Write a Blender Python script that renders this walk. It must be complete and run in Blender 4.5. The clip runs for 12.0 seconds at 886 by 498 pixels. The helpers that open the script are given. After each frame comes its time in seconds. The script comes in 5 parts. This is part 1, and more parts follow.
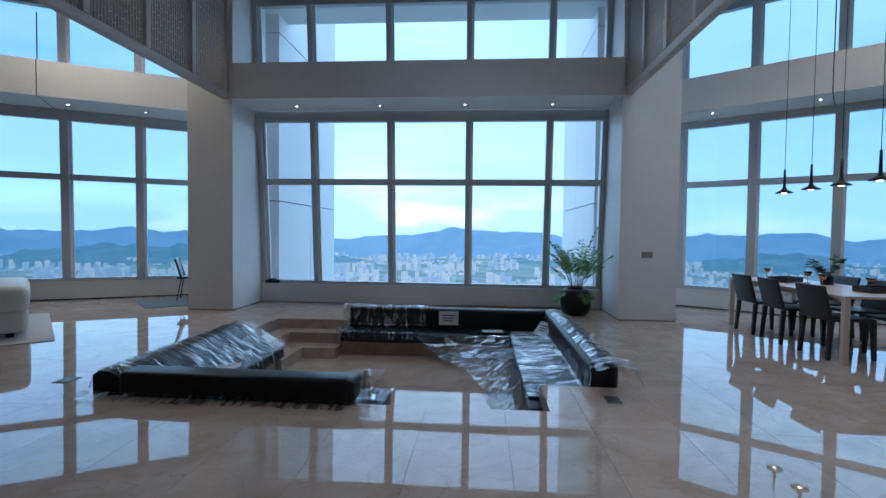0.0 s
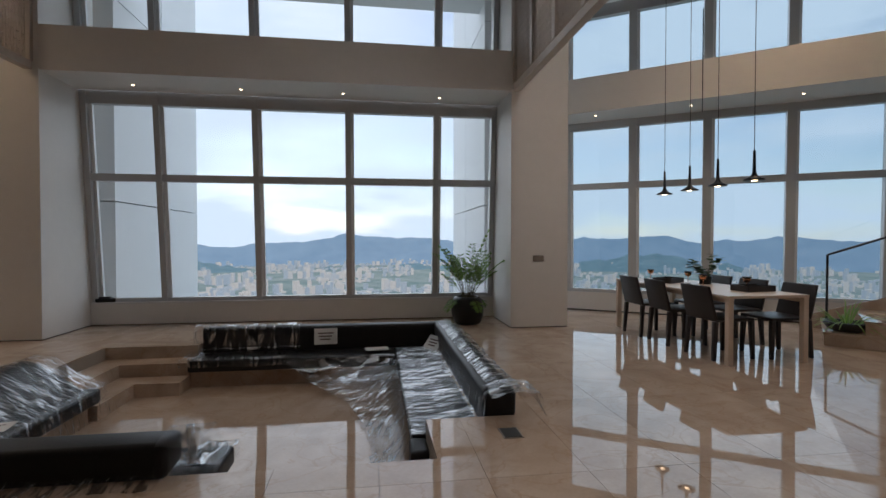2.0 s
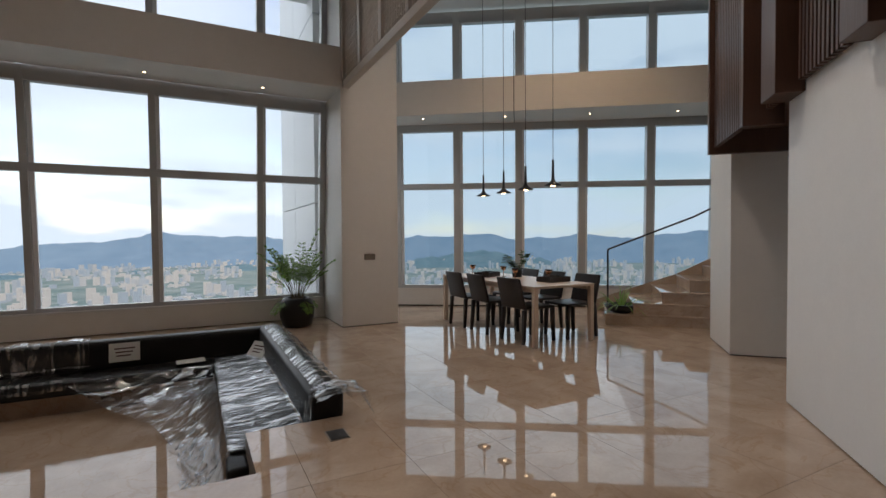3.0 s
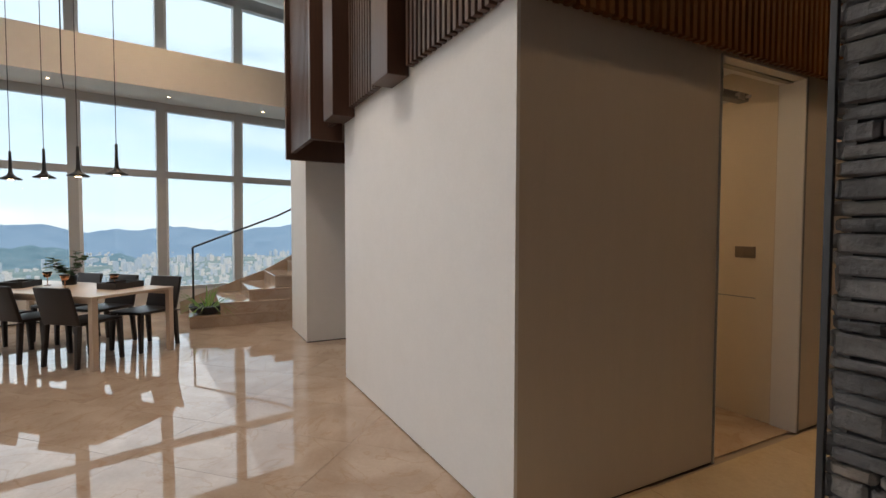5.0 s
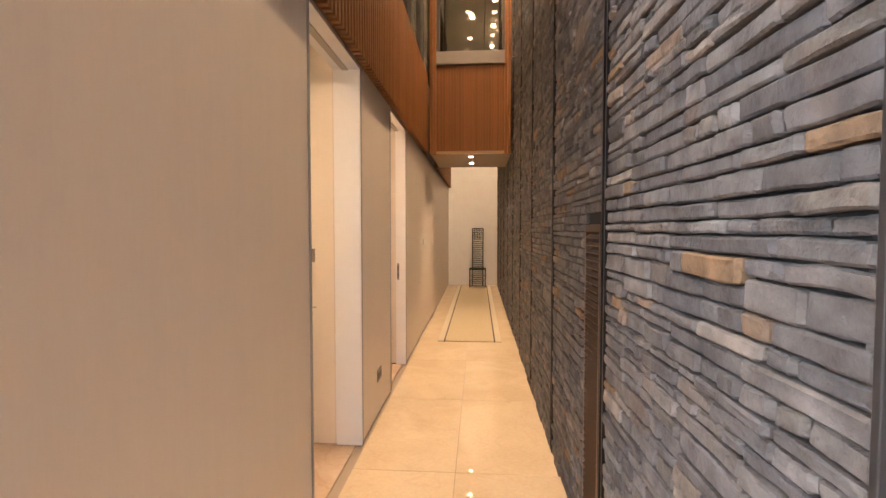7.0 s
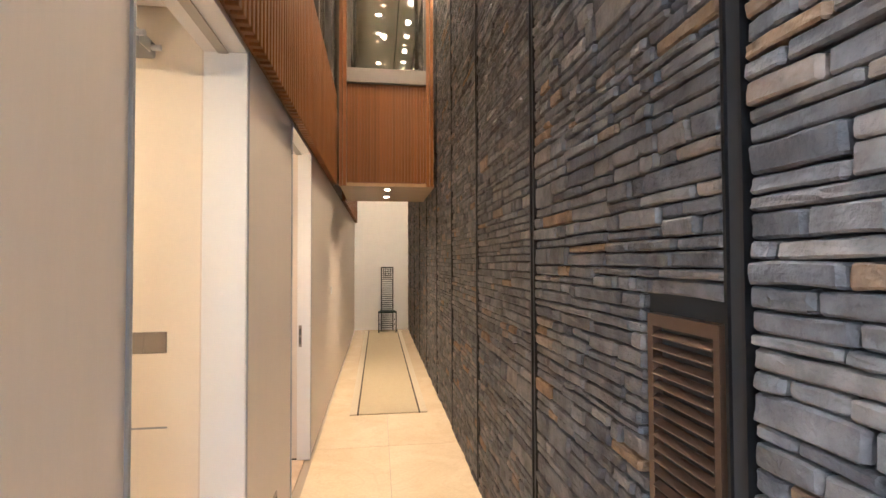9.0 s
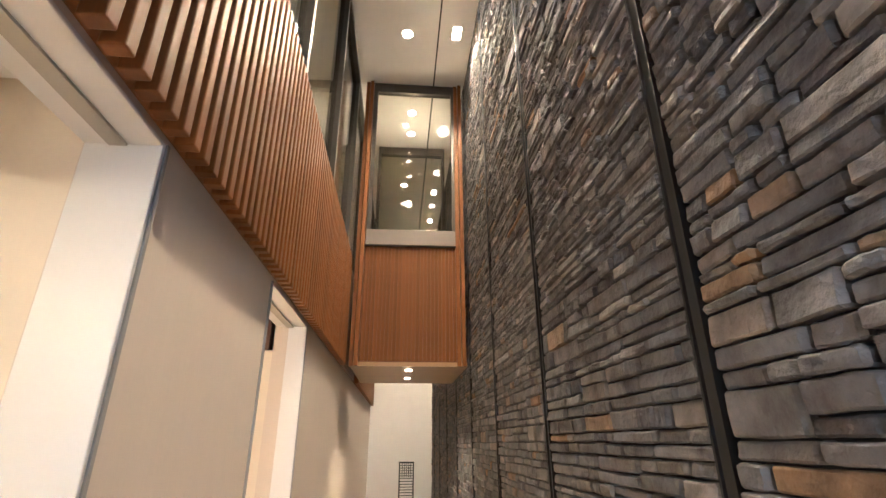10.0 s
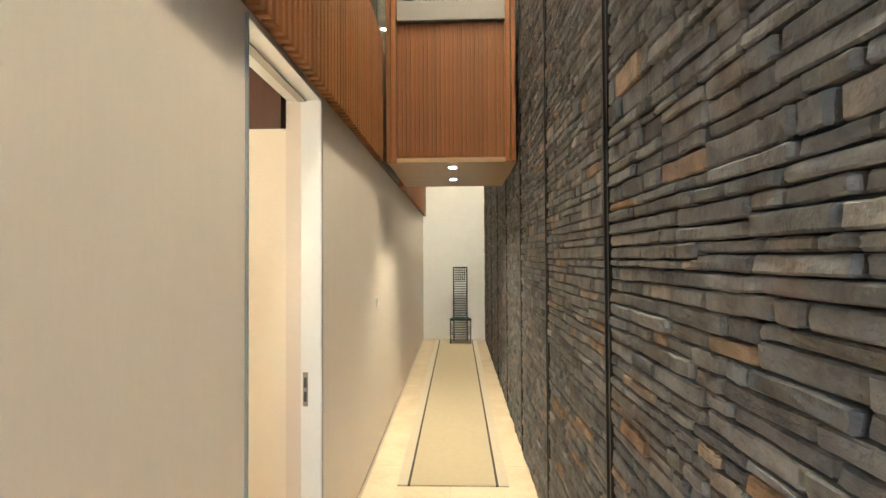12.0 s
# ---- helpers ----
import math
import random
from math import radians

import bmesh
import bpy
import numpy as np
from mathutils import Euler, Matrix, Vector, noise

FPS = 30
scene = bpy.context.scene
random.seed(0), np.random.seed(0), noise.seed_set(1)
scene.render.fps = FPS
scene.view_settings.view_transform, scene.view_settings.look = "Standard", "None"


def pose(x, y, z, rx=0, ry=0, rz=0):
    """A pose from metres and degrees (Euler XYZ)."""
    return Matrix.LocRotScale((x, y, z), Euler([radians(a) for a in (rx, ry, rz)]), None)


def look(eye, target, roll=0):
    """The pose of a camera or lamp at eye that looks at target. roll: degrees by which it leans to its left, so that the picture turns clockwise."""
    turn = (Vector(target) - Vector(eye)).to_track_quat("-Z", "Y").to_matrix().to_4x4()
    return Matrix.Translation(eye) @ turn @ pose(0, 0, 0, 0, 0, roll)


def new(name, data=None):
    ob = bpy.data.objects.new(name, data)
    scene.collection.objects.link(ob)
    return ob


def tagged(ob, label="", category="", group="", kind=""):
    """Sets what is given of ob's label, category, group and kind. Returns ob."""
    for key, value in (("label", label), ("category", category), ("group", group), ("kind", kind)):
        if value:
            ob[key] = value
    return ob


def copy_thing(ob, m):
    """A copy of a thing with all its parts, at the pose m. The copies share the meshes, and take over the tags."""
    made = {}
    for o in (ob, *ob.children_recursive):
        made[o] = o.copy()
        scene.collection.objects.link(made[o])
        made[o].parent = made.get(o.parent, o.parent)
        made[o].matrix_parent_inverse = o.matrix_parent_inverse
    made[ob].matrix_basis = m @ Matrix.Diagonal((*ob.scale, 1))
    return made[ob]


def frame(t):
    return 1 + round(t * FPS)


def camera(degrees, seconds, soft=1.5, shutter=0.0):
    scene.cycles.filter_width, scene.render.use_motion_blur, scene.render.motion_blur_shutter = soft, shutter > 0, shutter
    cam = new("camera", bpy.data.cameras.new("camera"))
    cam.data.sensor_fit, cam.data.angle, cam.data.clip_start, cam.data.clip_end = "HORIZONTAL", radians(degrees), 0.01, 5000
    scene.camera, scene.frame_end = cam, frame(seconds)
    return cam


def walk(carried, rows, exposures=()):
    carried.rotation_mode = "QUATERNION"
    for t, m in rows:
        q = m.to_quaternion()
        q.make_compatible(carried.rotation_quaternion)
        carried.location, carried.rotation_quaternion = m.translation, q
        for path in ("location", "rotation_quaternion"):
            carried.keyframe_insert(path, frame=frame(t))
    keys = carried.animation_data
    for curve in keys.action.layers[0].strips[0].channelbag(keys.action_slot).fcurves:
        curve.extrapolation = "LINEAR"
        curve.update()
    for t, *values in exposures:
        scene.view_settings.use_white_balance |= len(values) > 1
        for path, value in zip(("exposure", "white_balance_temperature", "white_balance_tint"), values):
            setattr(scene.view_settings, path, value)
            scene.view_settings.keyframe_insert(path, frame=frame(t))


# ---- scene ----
cam = camera(85.4, 12.0)
PATH = [
    (0, (1.113, 1.129, 1.361), (2.415, 2.646, 1.297), 0.7),
    (0.5, (1.362, 1.433, 1.362), (2.621, 2.985, 1.301), 0.6),
    (1, (1.567, 1.597, 1.348), (2.801, 3.17, 1.3), 0.2),
    (1.5, (1.754, 1.59, 1.346), (3.073, 3.093, 1.307), 0.1),
    (2, (1.825, 1.581, 1.337), (3.425, 2.781, 1.301), 0.0),
    (2.5, (1.854, 1.557, 1.336), (3.63, 2.475, 1.299), -0.2),
    (2.7, (1.861, 1.54, 1.33), (3.694, 2.342, 1.292), -0.3),
    (4.5, (1.882, 1.367, 1.494), (3.798, 0.801, 1.402), 0.3),
    (5, (1.916, 1.341, 1.411), (3.683, 0.408, 1.333), 0.1),
    (5.5, (2.192, 1.145, 1.345), (3.694, -0.173, 1.27), 0.2),
    (6, (2.526, 0.979, 1.403), (3.653, -0.671, 1.307), 0.7),
    (6.5, (2.774, 0.813, 1.423), (3.39, -1.088, 1.332), 0.3),
    (7, (2.918, 0.682, 1.42), (3.066, -1.311, 1.338), -0.0),
    (7.2, (2.99, 0.688, 1.425), (2.991, -1.31, 1.348), -0.0),
    (8.8, (3.122, -0.101, 1.516), (2.834, -2.08, 1.455), -0.1),
    (9, (3.138, -0.303, 1.573), (2.871, -2.284, 1.624), -0.2),
    (9.5, (3.128, -0.835, 1.695), (2.936, -2.783, 2.103), -0.1),
    (10, (3.114, -1.369, 1.799), (2.949, -3.218, 2.543), -0.3),
    (10.5, (3.098, -1.671, 1.815), (2.944, -3.505, 2.598), -0.4),
    (11, (3.028, -1.782, 1.783), (2.906, -3.669, 2.435), -0.5),
    (11.5, (2.995, -1.839, 1.708), (2.974, -3.808, 2.056), -0.4),
    (12, (2.987, -1.865, 1.64), (3.048, -3.863, 1.674), -0.3),
]
EXPOSURES = [(0, 0.32, 4500, 2), (0.5, 0.14, 4950, 5), (1, 0.05, 5550, 9), (1.5, 0.02, 6000, 11), (2.5, 0.02, 6500, 13), (4.5, 0.65, 7000, 13),
             (5.5, 0.98, 7000, 15), (6, 1.5, 7300, 17), (6.5, 2.15, 7400, 24), (7, 3.1, 6550, 19), (9, 3.4, 5350, 10), (10, 3.45, 5150, 9), (10.5, 3.75, 5000, 8), (11.5, 3.85, 4750, -2), (12, 3.6, 4850, -5)]
walk(cam, [(t, look(eye, target, roll)) for t, eye, target, roll in PATH], EXPOSURES)

LIV = Matrix.Rotation(radians(-45), 4, "Z")  # the living room lies turned by half a right angle: u right, v towards the view

# ---------------- world and light ----------------
world = bpy.data.worlds.new("world")
scene.world = world
world.use_nodes = True
wn, wl = world.node_tree.nodes, world.node_tree.links
wn.clear()
w_out, w_bg = wn.new("ShaderNodeOutputWorld"), wn.new("ShaderNodeBackground")
w_sky = wn.new("ShaderNodeTexSky")
w_sky.sky_type, w_sky.sun_disc = "NISHITA", False
w_sky.sun_elevation, w_sky.sun_rotation = radians(31), radians(34)
w_sky.altitude, w_sky.dust_density = 200, 0.4
w_bg.inputs["Strength"].default_value = 0.135
w_tc, w_map = wn.new("ShaderNodeTexCoord"), wn.new("ShaderNodeMapping")
w_map.inputs["Scale"].default_value = (1.0, 1.0, 4.0)
w_noise, w_ramp, w_mix = wn.new("ShaderNodeTexNoise"), wn.new("ShaderNodeValToRGB"), wn.new("ShaderNodeMix")
w_noise.inputs["Scale"].default_value, w_noise.inputs["Detail"].default_value = 2.6, 6
w_ramp.color_ramp.elements[0].position, w_ramp.color_ramp.elements[1].position = 0.22, 0.52
w_mix.data_type = "RGBA"
w_mix.inputs["B"].default_value = (6.0, 6.9, 7.8, 1)
wl.new(w_tc.outputs["Generated"], w_map.inputs["Vector"])
wl.new(w_map.outputs["Vector"], w_noise.inputs["Vector"])
wl.new(w_noise.outputs["Fac"], w_ramp.inputs["Fac"])
wl.new(w_ramp.outputs["Color"], w_mix.inputs["Factor"])
wl.new(w_sky.outputs["Color"], w_mix.inputs["A"])
wl.new(w_mix.outputs["Result"], w_bg.inputs["Color"])
wl.new(w_bg.outputs["Background"], w_out.inputs["Surface"])


def lamp(name, kind, m, energy, color=(1, 1, 1), **settings):
    data = bpy.data.lights.new(name, kind)
    data.energy, data.color = energy, color
    if "size" in settings:
        data.size = settings["size"]
    if "size_y" in settings:
        data.shape, data.size_y = "RECTANGLE", settings["size_y"]
    if "radius" in settings:
        data.shadow_soft_size = settings["radius"]
    if "cone" in settings:
        data.spot_size, data.spot_blend = radians(settings["cone"]), 0.6
    if "angle" in settings:
        data.angle = radians(settings["angle"])
    ob = new(name, data)
    ob.matrix_world = m
    return ob


lamp("sun", "SUN", look((0, 0, 0), (-0.5, -0.75, -0.55)), 1.5, (1, 0.98, 0.96), angle=110)

WARM = (1.0, 0.70, 0.40)
for y, power in ((-1.7, 35), (-2.85, 45), (-4.0, 45), (-5.15, 42)):
    lamp("wallwash_lamp", "SPOT", look((2.62, y, 5.72), (3.15, y, 0)), power, WARM, radius=0.08, cone=115)
for y in (-8.6, -9.75, -10.9):
    lamp("wallwash_lamp", "SPOT", look((2.62, y, 5.72), (3.0, y, 0)), 40, WARM, radius=0.08, cone=110)
lamp("corridor_lamp", "SPOT", look((3.13, -5.2, 5.72), (3.13, -5.2, 0)), 17, WARM, radius=0.1, cone=110)
for y in (-6.18, -6.85):
    lamp("bridge_lamp", "SPOT", look((3.03, y, 2.43), (3.03, y, 0)), 8, WARM, radius=0.03, cone=100)
lamp("utility_lamp", "POINT", pose(4.6, -1.1, 2.3), 4.2, (1.0, 0.72, 0.42), radius=0.1)
lamp("room_lamp", "POINT", pose(4.6, -3.4, 2.1), 3.6, (1.0, 0.70, 0.40), radius=0.1)
lamp("bridge_inner_lamp", "POINT", pose(3.05, -6.6, 5.2), 3, WARM, radius=0.05)
for u, v, power in ((-6.4, 8.6, 210), (5.2, 7.4, 120)):
    lamp("living_lamp", "SPOT", look(LIV @ Vector((u, v, 5.7)), LIV @ Vector((u, v, 0))), power, (1.0, 0.74, 0.48), radius=0.3, cone=140)
# Fill spots added with no known source, to brighten the white wall and hall.
for x, y, power in ((5.4, 2.0, 175), (4.2, 4.6, 90), (7.6, 3.2, 50)):
    lamp("hall_fill", "SPOT", pose(x, y, 5.72), power, (1.0, 0.92, 0.84), radius=0.12, cone=150)

# ---------------- materials ----------------
MATS = {}


def material(name, color, rough=0.5, metal=0.0, grain=0.0, scale=30.0, bump=0.0, spread=0.0, coat=0.0, stretch=(1, 1, 1), emit=0.0):
    """A principled material with noise at two scales in colour and relief; spread varies it from piece to piece."""
    m = bpy.data.materials.new(name)
    m.use_nodes = True
    n, l = m.node_tree.nodes, m.node_tree.links
    b = n["Principled BSDF"]
    b.inputs["Roughness"].default_value, b.inputs["Metallic"].default_value = rough, metal
    b.inputs["Base Color"].default_value = (*color, 1)
    b.inputs["Coat Weight"].default_value = coat
    if emit:
        b.inputs["Emission Color"].default_value, b.inputs["Emission Strength"].default_value = (*color, 1), emit
    if grain or bump or spread:
        tc, mp = n.new("ShaderNodeTexCoord"), n.new("ShaderNodeMapping")
        mp.inputs["Scale"].default_value = stretch
        l.new(tc.outputs["Object"], mp.inputs["Vector"])
        fine, broad = n.new("ShaderNodeTexNoise"), n.new("ShaderNodeTexNoise")
        fine.inputs["Scale"].default_value, fine.inputs["Detail"].default_value = scale, 6
        broad.inputs["Scale"].default_value, broad.inputs["Detail"].default_value = scale / 9, 3
        l.new(mp.outputs["Vector"], fine.inputs["Vector"])
        l.new(mp.outputs["Vector"], broad.inputs["Vector"])
        add = n.new("ShaderNodeMath")
        add.operation = "ADD"
        l.new(fine.outputs["Fac"], add.inputs[0])
        l.new(broad.outputs["Fac"], add.inputs[1])
        val = add.outputs[0]
        if spread:
            info, mul, add2 = n.new("ShaderNodeObjectInfo"), n.new("ShaderNodeMath"), n.new("ShaderNodeMath")
            mul.operation, mul.inputs[1].default_value = "MULTIPLY_ADD", spread / max(grain, 0.01)
            mul.inputs[2].default_value = -0.5 * spread / max(grain, 0.01)
            add2.operation = "ADD"
            l.new(info.outputs["Random"], mul.inputs[0])
            l.new(mul.outputs[0], add2.inputs[0])
            l.new(val, add2.inputs[1])
            val = add2.outputs[0]
        rng = n.new("ShaderNodeMapRange")
        rng.clamp = False
        rng.inputs["From Min"].default_value, rng.inputs["From Max"].default_value = 0.5, 1.5
        rng.inputs["To Min"].default_value, rng.inputs["To Max"].default_value = 1 - grain, 1 + grain
        l.new(val, rng.inputs["Value"])
        mix = n.new("ShaderNodeVectorMath")
        mix.operation = "SCALE"
        mix.inputs[0].default_value = color
        l.new(rng.outputs["Result"], mix.inputs["Scale"])
        l.new(mix.outputs["Vector"], b.inputs["Base Color"])
        if bump:
            bp = n.new("ShaderNodeBump")
            bp.inputs["Strength"].default_value, bp.inputs["Distance"].default_value = min(1, bump), 0.01
            l.new(add.outputs[0], bp.inputs["Height"])
            l.new(bp.outputs["Normal"], b.inputs["Normal"])
    MATS[name] = m
    return m


def glass_material(name, tint=(1, 1, 1), rough=0.0, reflect=0.06):
    """Thin sheet glass: lets light straight through and mirrors a little."""
    m = bpy.data.materials.new(name)
    m.use_nodes = True
    n, l = m.node_tree.nodes, m.node_tree.links
    n.clear()
    out, mix = n.new("ShaderNodeOutputMaterial"), n.new("ShaderNodeMixShader")
    clear, gloss, fr = n.new("ShaderNodeBsdfTransparent"), n.new("ShaderNodeBsdfGlossy"), n.new("ShaderNodeLayerWeight")
    power, amount = n.new("ShaderNodeMath"), n.new("ShaderNodeMath")
    power.operation, power.inputs[1].default_value = "POWER", 5
    amount.operation, amount.inputs[1].default_value, amount.inputs[2].default_value = "MULTIPLY_ADD", 0.6, reflect * 0.5
    clear.inputs["Color"].default_value = (*tint, 1)
    gloss.inputs["Roughness"].default_value = rough
    fr.inputs["Blend"].default_value = 0.5
    l.new(fr.outputs["Facing"], power.inputs[0])
    l.new(power.outputs[0], amount.inputs[0])
    l.new(amount.outputs[0], mix.inputs["Fac"])
    l.new(clear.outputs["BSDF"], mix.inputs[1])
    l.new(gloss.outputs["BSDF"], mix.inputs[2])
    l.new(mix.outputs["Shader"], out.inputs["Surface"])
    MATS[name] = m
    return m


def stone_material():
    """Split slate: grey with some rusty pieces, each piece of its own shade."""
    m = bpy.data.materials.new("dark_slate")
    m.use_nodes = True
    n, l = m.node_tree.nodes, m.node_tree.links
    b = n["Principled BSDF"]
    b.inputs["Roughness"].default_value = 0.75
    info, geo, add, frac = n.new("ShaderNodeObjectInfo"), n.new("ShaderNodeNewGeometry"), n.new("ShaderNodeMath"), n.new("ShaderNodeMath")
    add.operation, frac.operation = "ADD", "FRACT"
    l.new(info.outputs["Random"], add.inputs[0])
    l.new(geo.outputs["Random Per Island"], add.inputs[1])
    l.new(add.outputs[0], frac.inputs[0])
    ramp = n.new("ShaderNodeValToRGB")
    stops = ((0.0, (0.060, 0.061, 0.066)), (0.22, (0.120, 0.119, 0.122)), (0.42, (0.082, 0.081, 0.083)), (0.62, (0.150, 0.146, 0.143)), (0.80, (0.100, 0.094, 0.088)), (0.92, (0.185, 0.172, 0.158)), (1.0, (0.185, 0.115, 0.060)))
    while len(ramp.color_ramp.elements) < len(stops):
        ramp.color_ramp.elements.new(0.5)
    for e, (p, c) in zip(ramp.color_ramp.elements, stops):
        e.position, e.color = p, (*c, 1)
    l.new(frac.outputs[0], ramp.inputs["Fac"])
    tc, fine, broad, rust = n.new("ShaderNodeTexCoord"), n.new("ShaderNodeTexNoise"), n.new("ShaderNodeTexNoise"), n.new("ShaderNodeTexNoise")
    fine.inputs["Scale"].default_value, fine.inputs["Detail"].default_value = 60, 8
    broad.inputs["Scale"].default_value, broad.inputs["Detail"].default_value = 14, 5
    rust.inputs["Scale"].default_value, rust.inputs["Detail"].default_value = 5, 4
    wpos = geo.outputs["Position"]
    for t in (fine, broad, rust):
        l.new(wpos, t.inputs["Vector"])
    sc, rg = n.new("ShaderNodeVectorMath"), n.new("ShaderNodeMapRange")
    rg.inputs["From Min"].default_value, rg.inputs["From Max"].default_value = 0.3, 0.7
    rg.inputs["To Min"].default_value, rg.inputs["To Max"].default_value = 0.65, 1.45
    l.new(broad.outputs["Fac"], rg.inputs["Value"])
    sc.operation = "SCALE"
    l.new(ramp.outputs["Color"], sc.inputs[0])
    l.new(rg.outputs["Result"], sc.inputs["Scale"])
    mix, rr = n.new("ShaderNodeMix"), n.new("ShaderNodeMapRange")
    mix.data_type = "RGBA"
    rr.inputs["From Min"].default_value, rr.inputs["From Max"].default_value = 0.58, 0.8
    rr.inputs["To Max"].default_value = 0.3
    l.new(rust.outputs["Fac"], rr.inputs["Value"])
    l.new(rr.outputs["Result"], mix.inputs["Factor"])
    l.new(sc.outputs["Vector"], mix.inputs["A"])
    mix.inputs["B"].default_value = (0.22, 0.12, 0.055, 1)
    l.new(mix.outputs["Result"], b.inputs["Base Color"])
    hsum, bp = n.new("ShaderNodeMath"), n.new("ShaderNodeBump")
    hsum.operation = "ADD"
    l.new(fine.outputs["Fac"], hsum.inputs[0])
    l.new(broad.outputs["Fac"], hsum.inputs[1])
    bp.inputs["Strength"].default_value, bp.inputs["Distance"].default_value = 0.7, 0.012
    l.new(hsum.outputs[0], bp.inputs["Height"])
    l.new(bp.outputs["Normal"], b.inputs["Normal"])
    return m


def marble_material(name="cream_marble", dark=(0.40, 0.29, 0.215), light=(0.54, 0.42, 0.325), veins=0.4):
    """Polished cream-brown marble: cloudy tone, brown veins, a slightly wavy gloss."""
    m = bpy.data.materials.new(name)
    m.use_nodes = True
    n, l = m.node_tree.nodes, m.node_tree.links
    b = n["Principled BSDF"]
    b.inputs["Roughness"].default_value, b.inputs["Specular IOR Level"].default_value = 0.022, 0.5
    geo, info, off = n.new("ShaderNodeNewGeometry"), n.new("ShaderNodeObjectInfo"), n.new("ShaderNodeVectorMath")
    off.operation = "MULTIPLY_ADD"
    off.inputs[1].default_value = (7, 7, 7)
    l.new(info.outputs["Random"], off.inputs[0])
    l.new(geo.outputs["Position"], off.inputs[2])
    cloud, vein, speck = n.new("ShaderNodeTexNoise"), n.new("ShaderNodeTexNoise"), n.new("ShaderNodeTexNoise")
    for t, s, d, w in ((cloud, 2.2, 7, 0.9), (vein, 1.6, 5, 1.8), (speck, 45, 4, 0.0)):
        t.inputs["Scale"].default_value, t.inputs["Detail"].default_value, t.inputs["Distortion"].default_value = s, d, w
        l.new(off.outputs["Vector"], t.inputs["Vector"])
    ramp = n.new("ShaderNodeValToRGB")
    for e, (p, c) in zip(ramp.color_ramp.elements, ((0.3, dark), (0.7, light))):
        e.position, e.color = p, (*c, 1)
    l.new(cloud.outputs["Fac"], ramp.inputs["Fac"])
    line, mix = n.new("ShaderNodeMapRange"), n.new("ShaderNodeMix")
    sub_, ab = n.new("ShaderNodeMath"), n.new("ShaderNodeMath")
    sub_.operation, ab.operation = "SUBTRACT", "ABSOLUTE"
    sub_.inputs[1].default_value = 0.5
    l.new(vein.outputs["Fac"], sub_.inputs[0])
    l.new(sub_.outputs[0], ab.inputs[0])
    line.inputs["From Min"].default_value, line.inputs["From Max"].default_value = 0.0, 0.018
    line.inputs["To Min"].default_value, line.inputs["To Max"].default_value = veins, 0.0
    l.new(ab.outputs[0], line.inputs["Value"])
    mix.data_type = "RGBA"
    mix.inputs["B"].default_value = (0.36, 0.22, 0.13, 1)
    l.new(line.outputs["Result"], mix.inputs["Factor"])
    l.new(ramp.outputs["Color"], mix.inputs["A"])
    sc, rg = n.new("ShaderNodeVectorMath"), n.new("ShaderNodeMapRange")
    sc.operation = "SCALE"
    rg.inputs["To Min"].default_value, rg.inputs["To Max"].default_value = 0.9, 1.1
    l.new(speck.outputs["Fac"], rg.inputs["Value"])
    l.new(mix.outputs["Result"], sc.inputs[0])
    l.new(rg.outputs["Result"], sc.inputs["Scale"])
    l.new(sc.outputs["Vector"], b.inputs["Base Color"])
    bp, wav = n.new("ShaderNodeBump"), n.new("ShaderNodeTexNoise")
    wav.inputs["Scale"].default_value = 1.3
    l.new(off.outputs["Vector"], wav.inputs["Vector"])
    bp.inputs["Strength"].default_value, bp.inputs["Distance"].default_value = 0.07, 0.01
    l.new(wav.outputs["Fac"], bp.inputs["Height"])
    l.new(bp.outputs["Normal"], b.inputs["Normal"])
    return m


def leaf_material(name, color):
    """A leaf that lets some light through; each leaf of its own shade."""
    m = material(name, color, 0.45, grain=0.3, scale=12)
    n, l = m.node_tree.nodes, m.node_tree.links
    b, out = n["Principled BSDF"], n["Material Output"]
    tr, mix = n.new("ShaderNodeBsdfTranslucent"), n.new("ShaderNodeMixShader")
    tr.inputs["Color"].default_value = (color[0] * 1.6, color[1] * 1.6, color[2], 1)
    mix.inputs["Fac"].default_value = 0.4
    l.new(b.outputs["BSDF"], mix.inputs[1])
    l.new(tr.outputs["BSDF"], mix.inputs[2])
    l.new(mix.outputs["Shader"], out.inputs["Surface"])
    return m


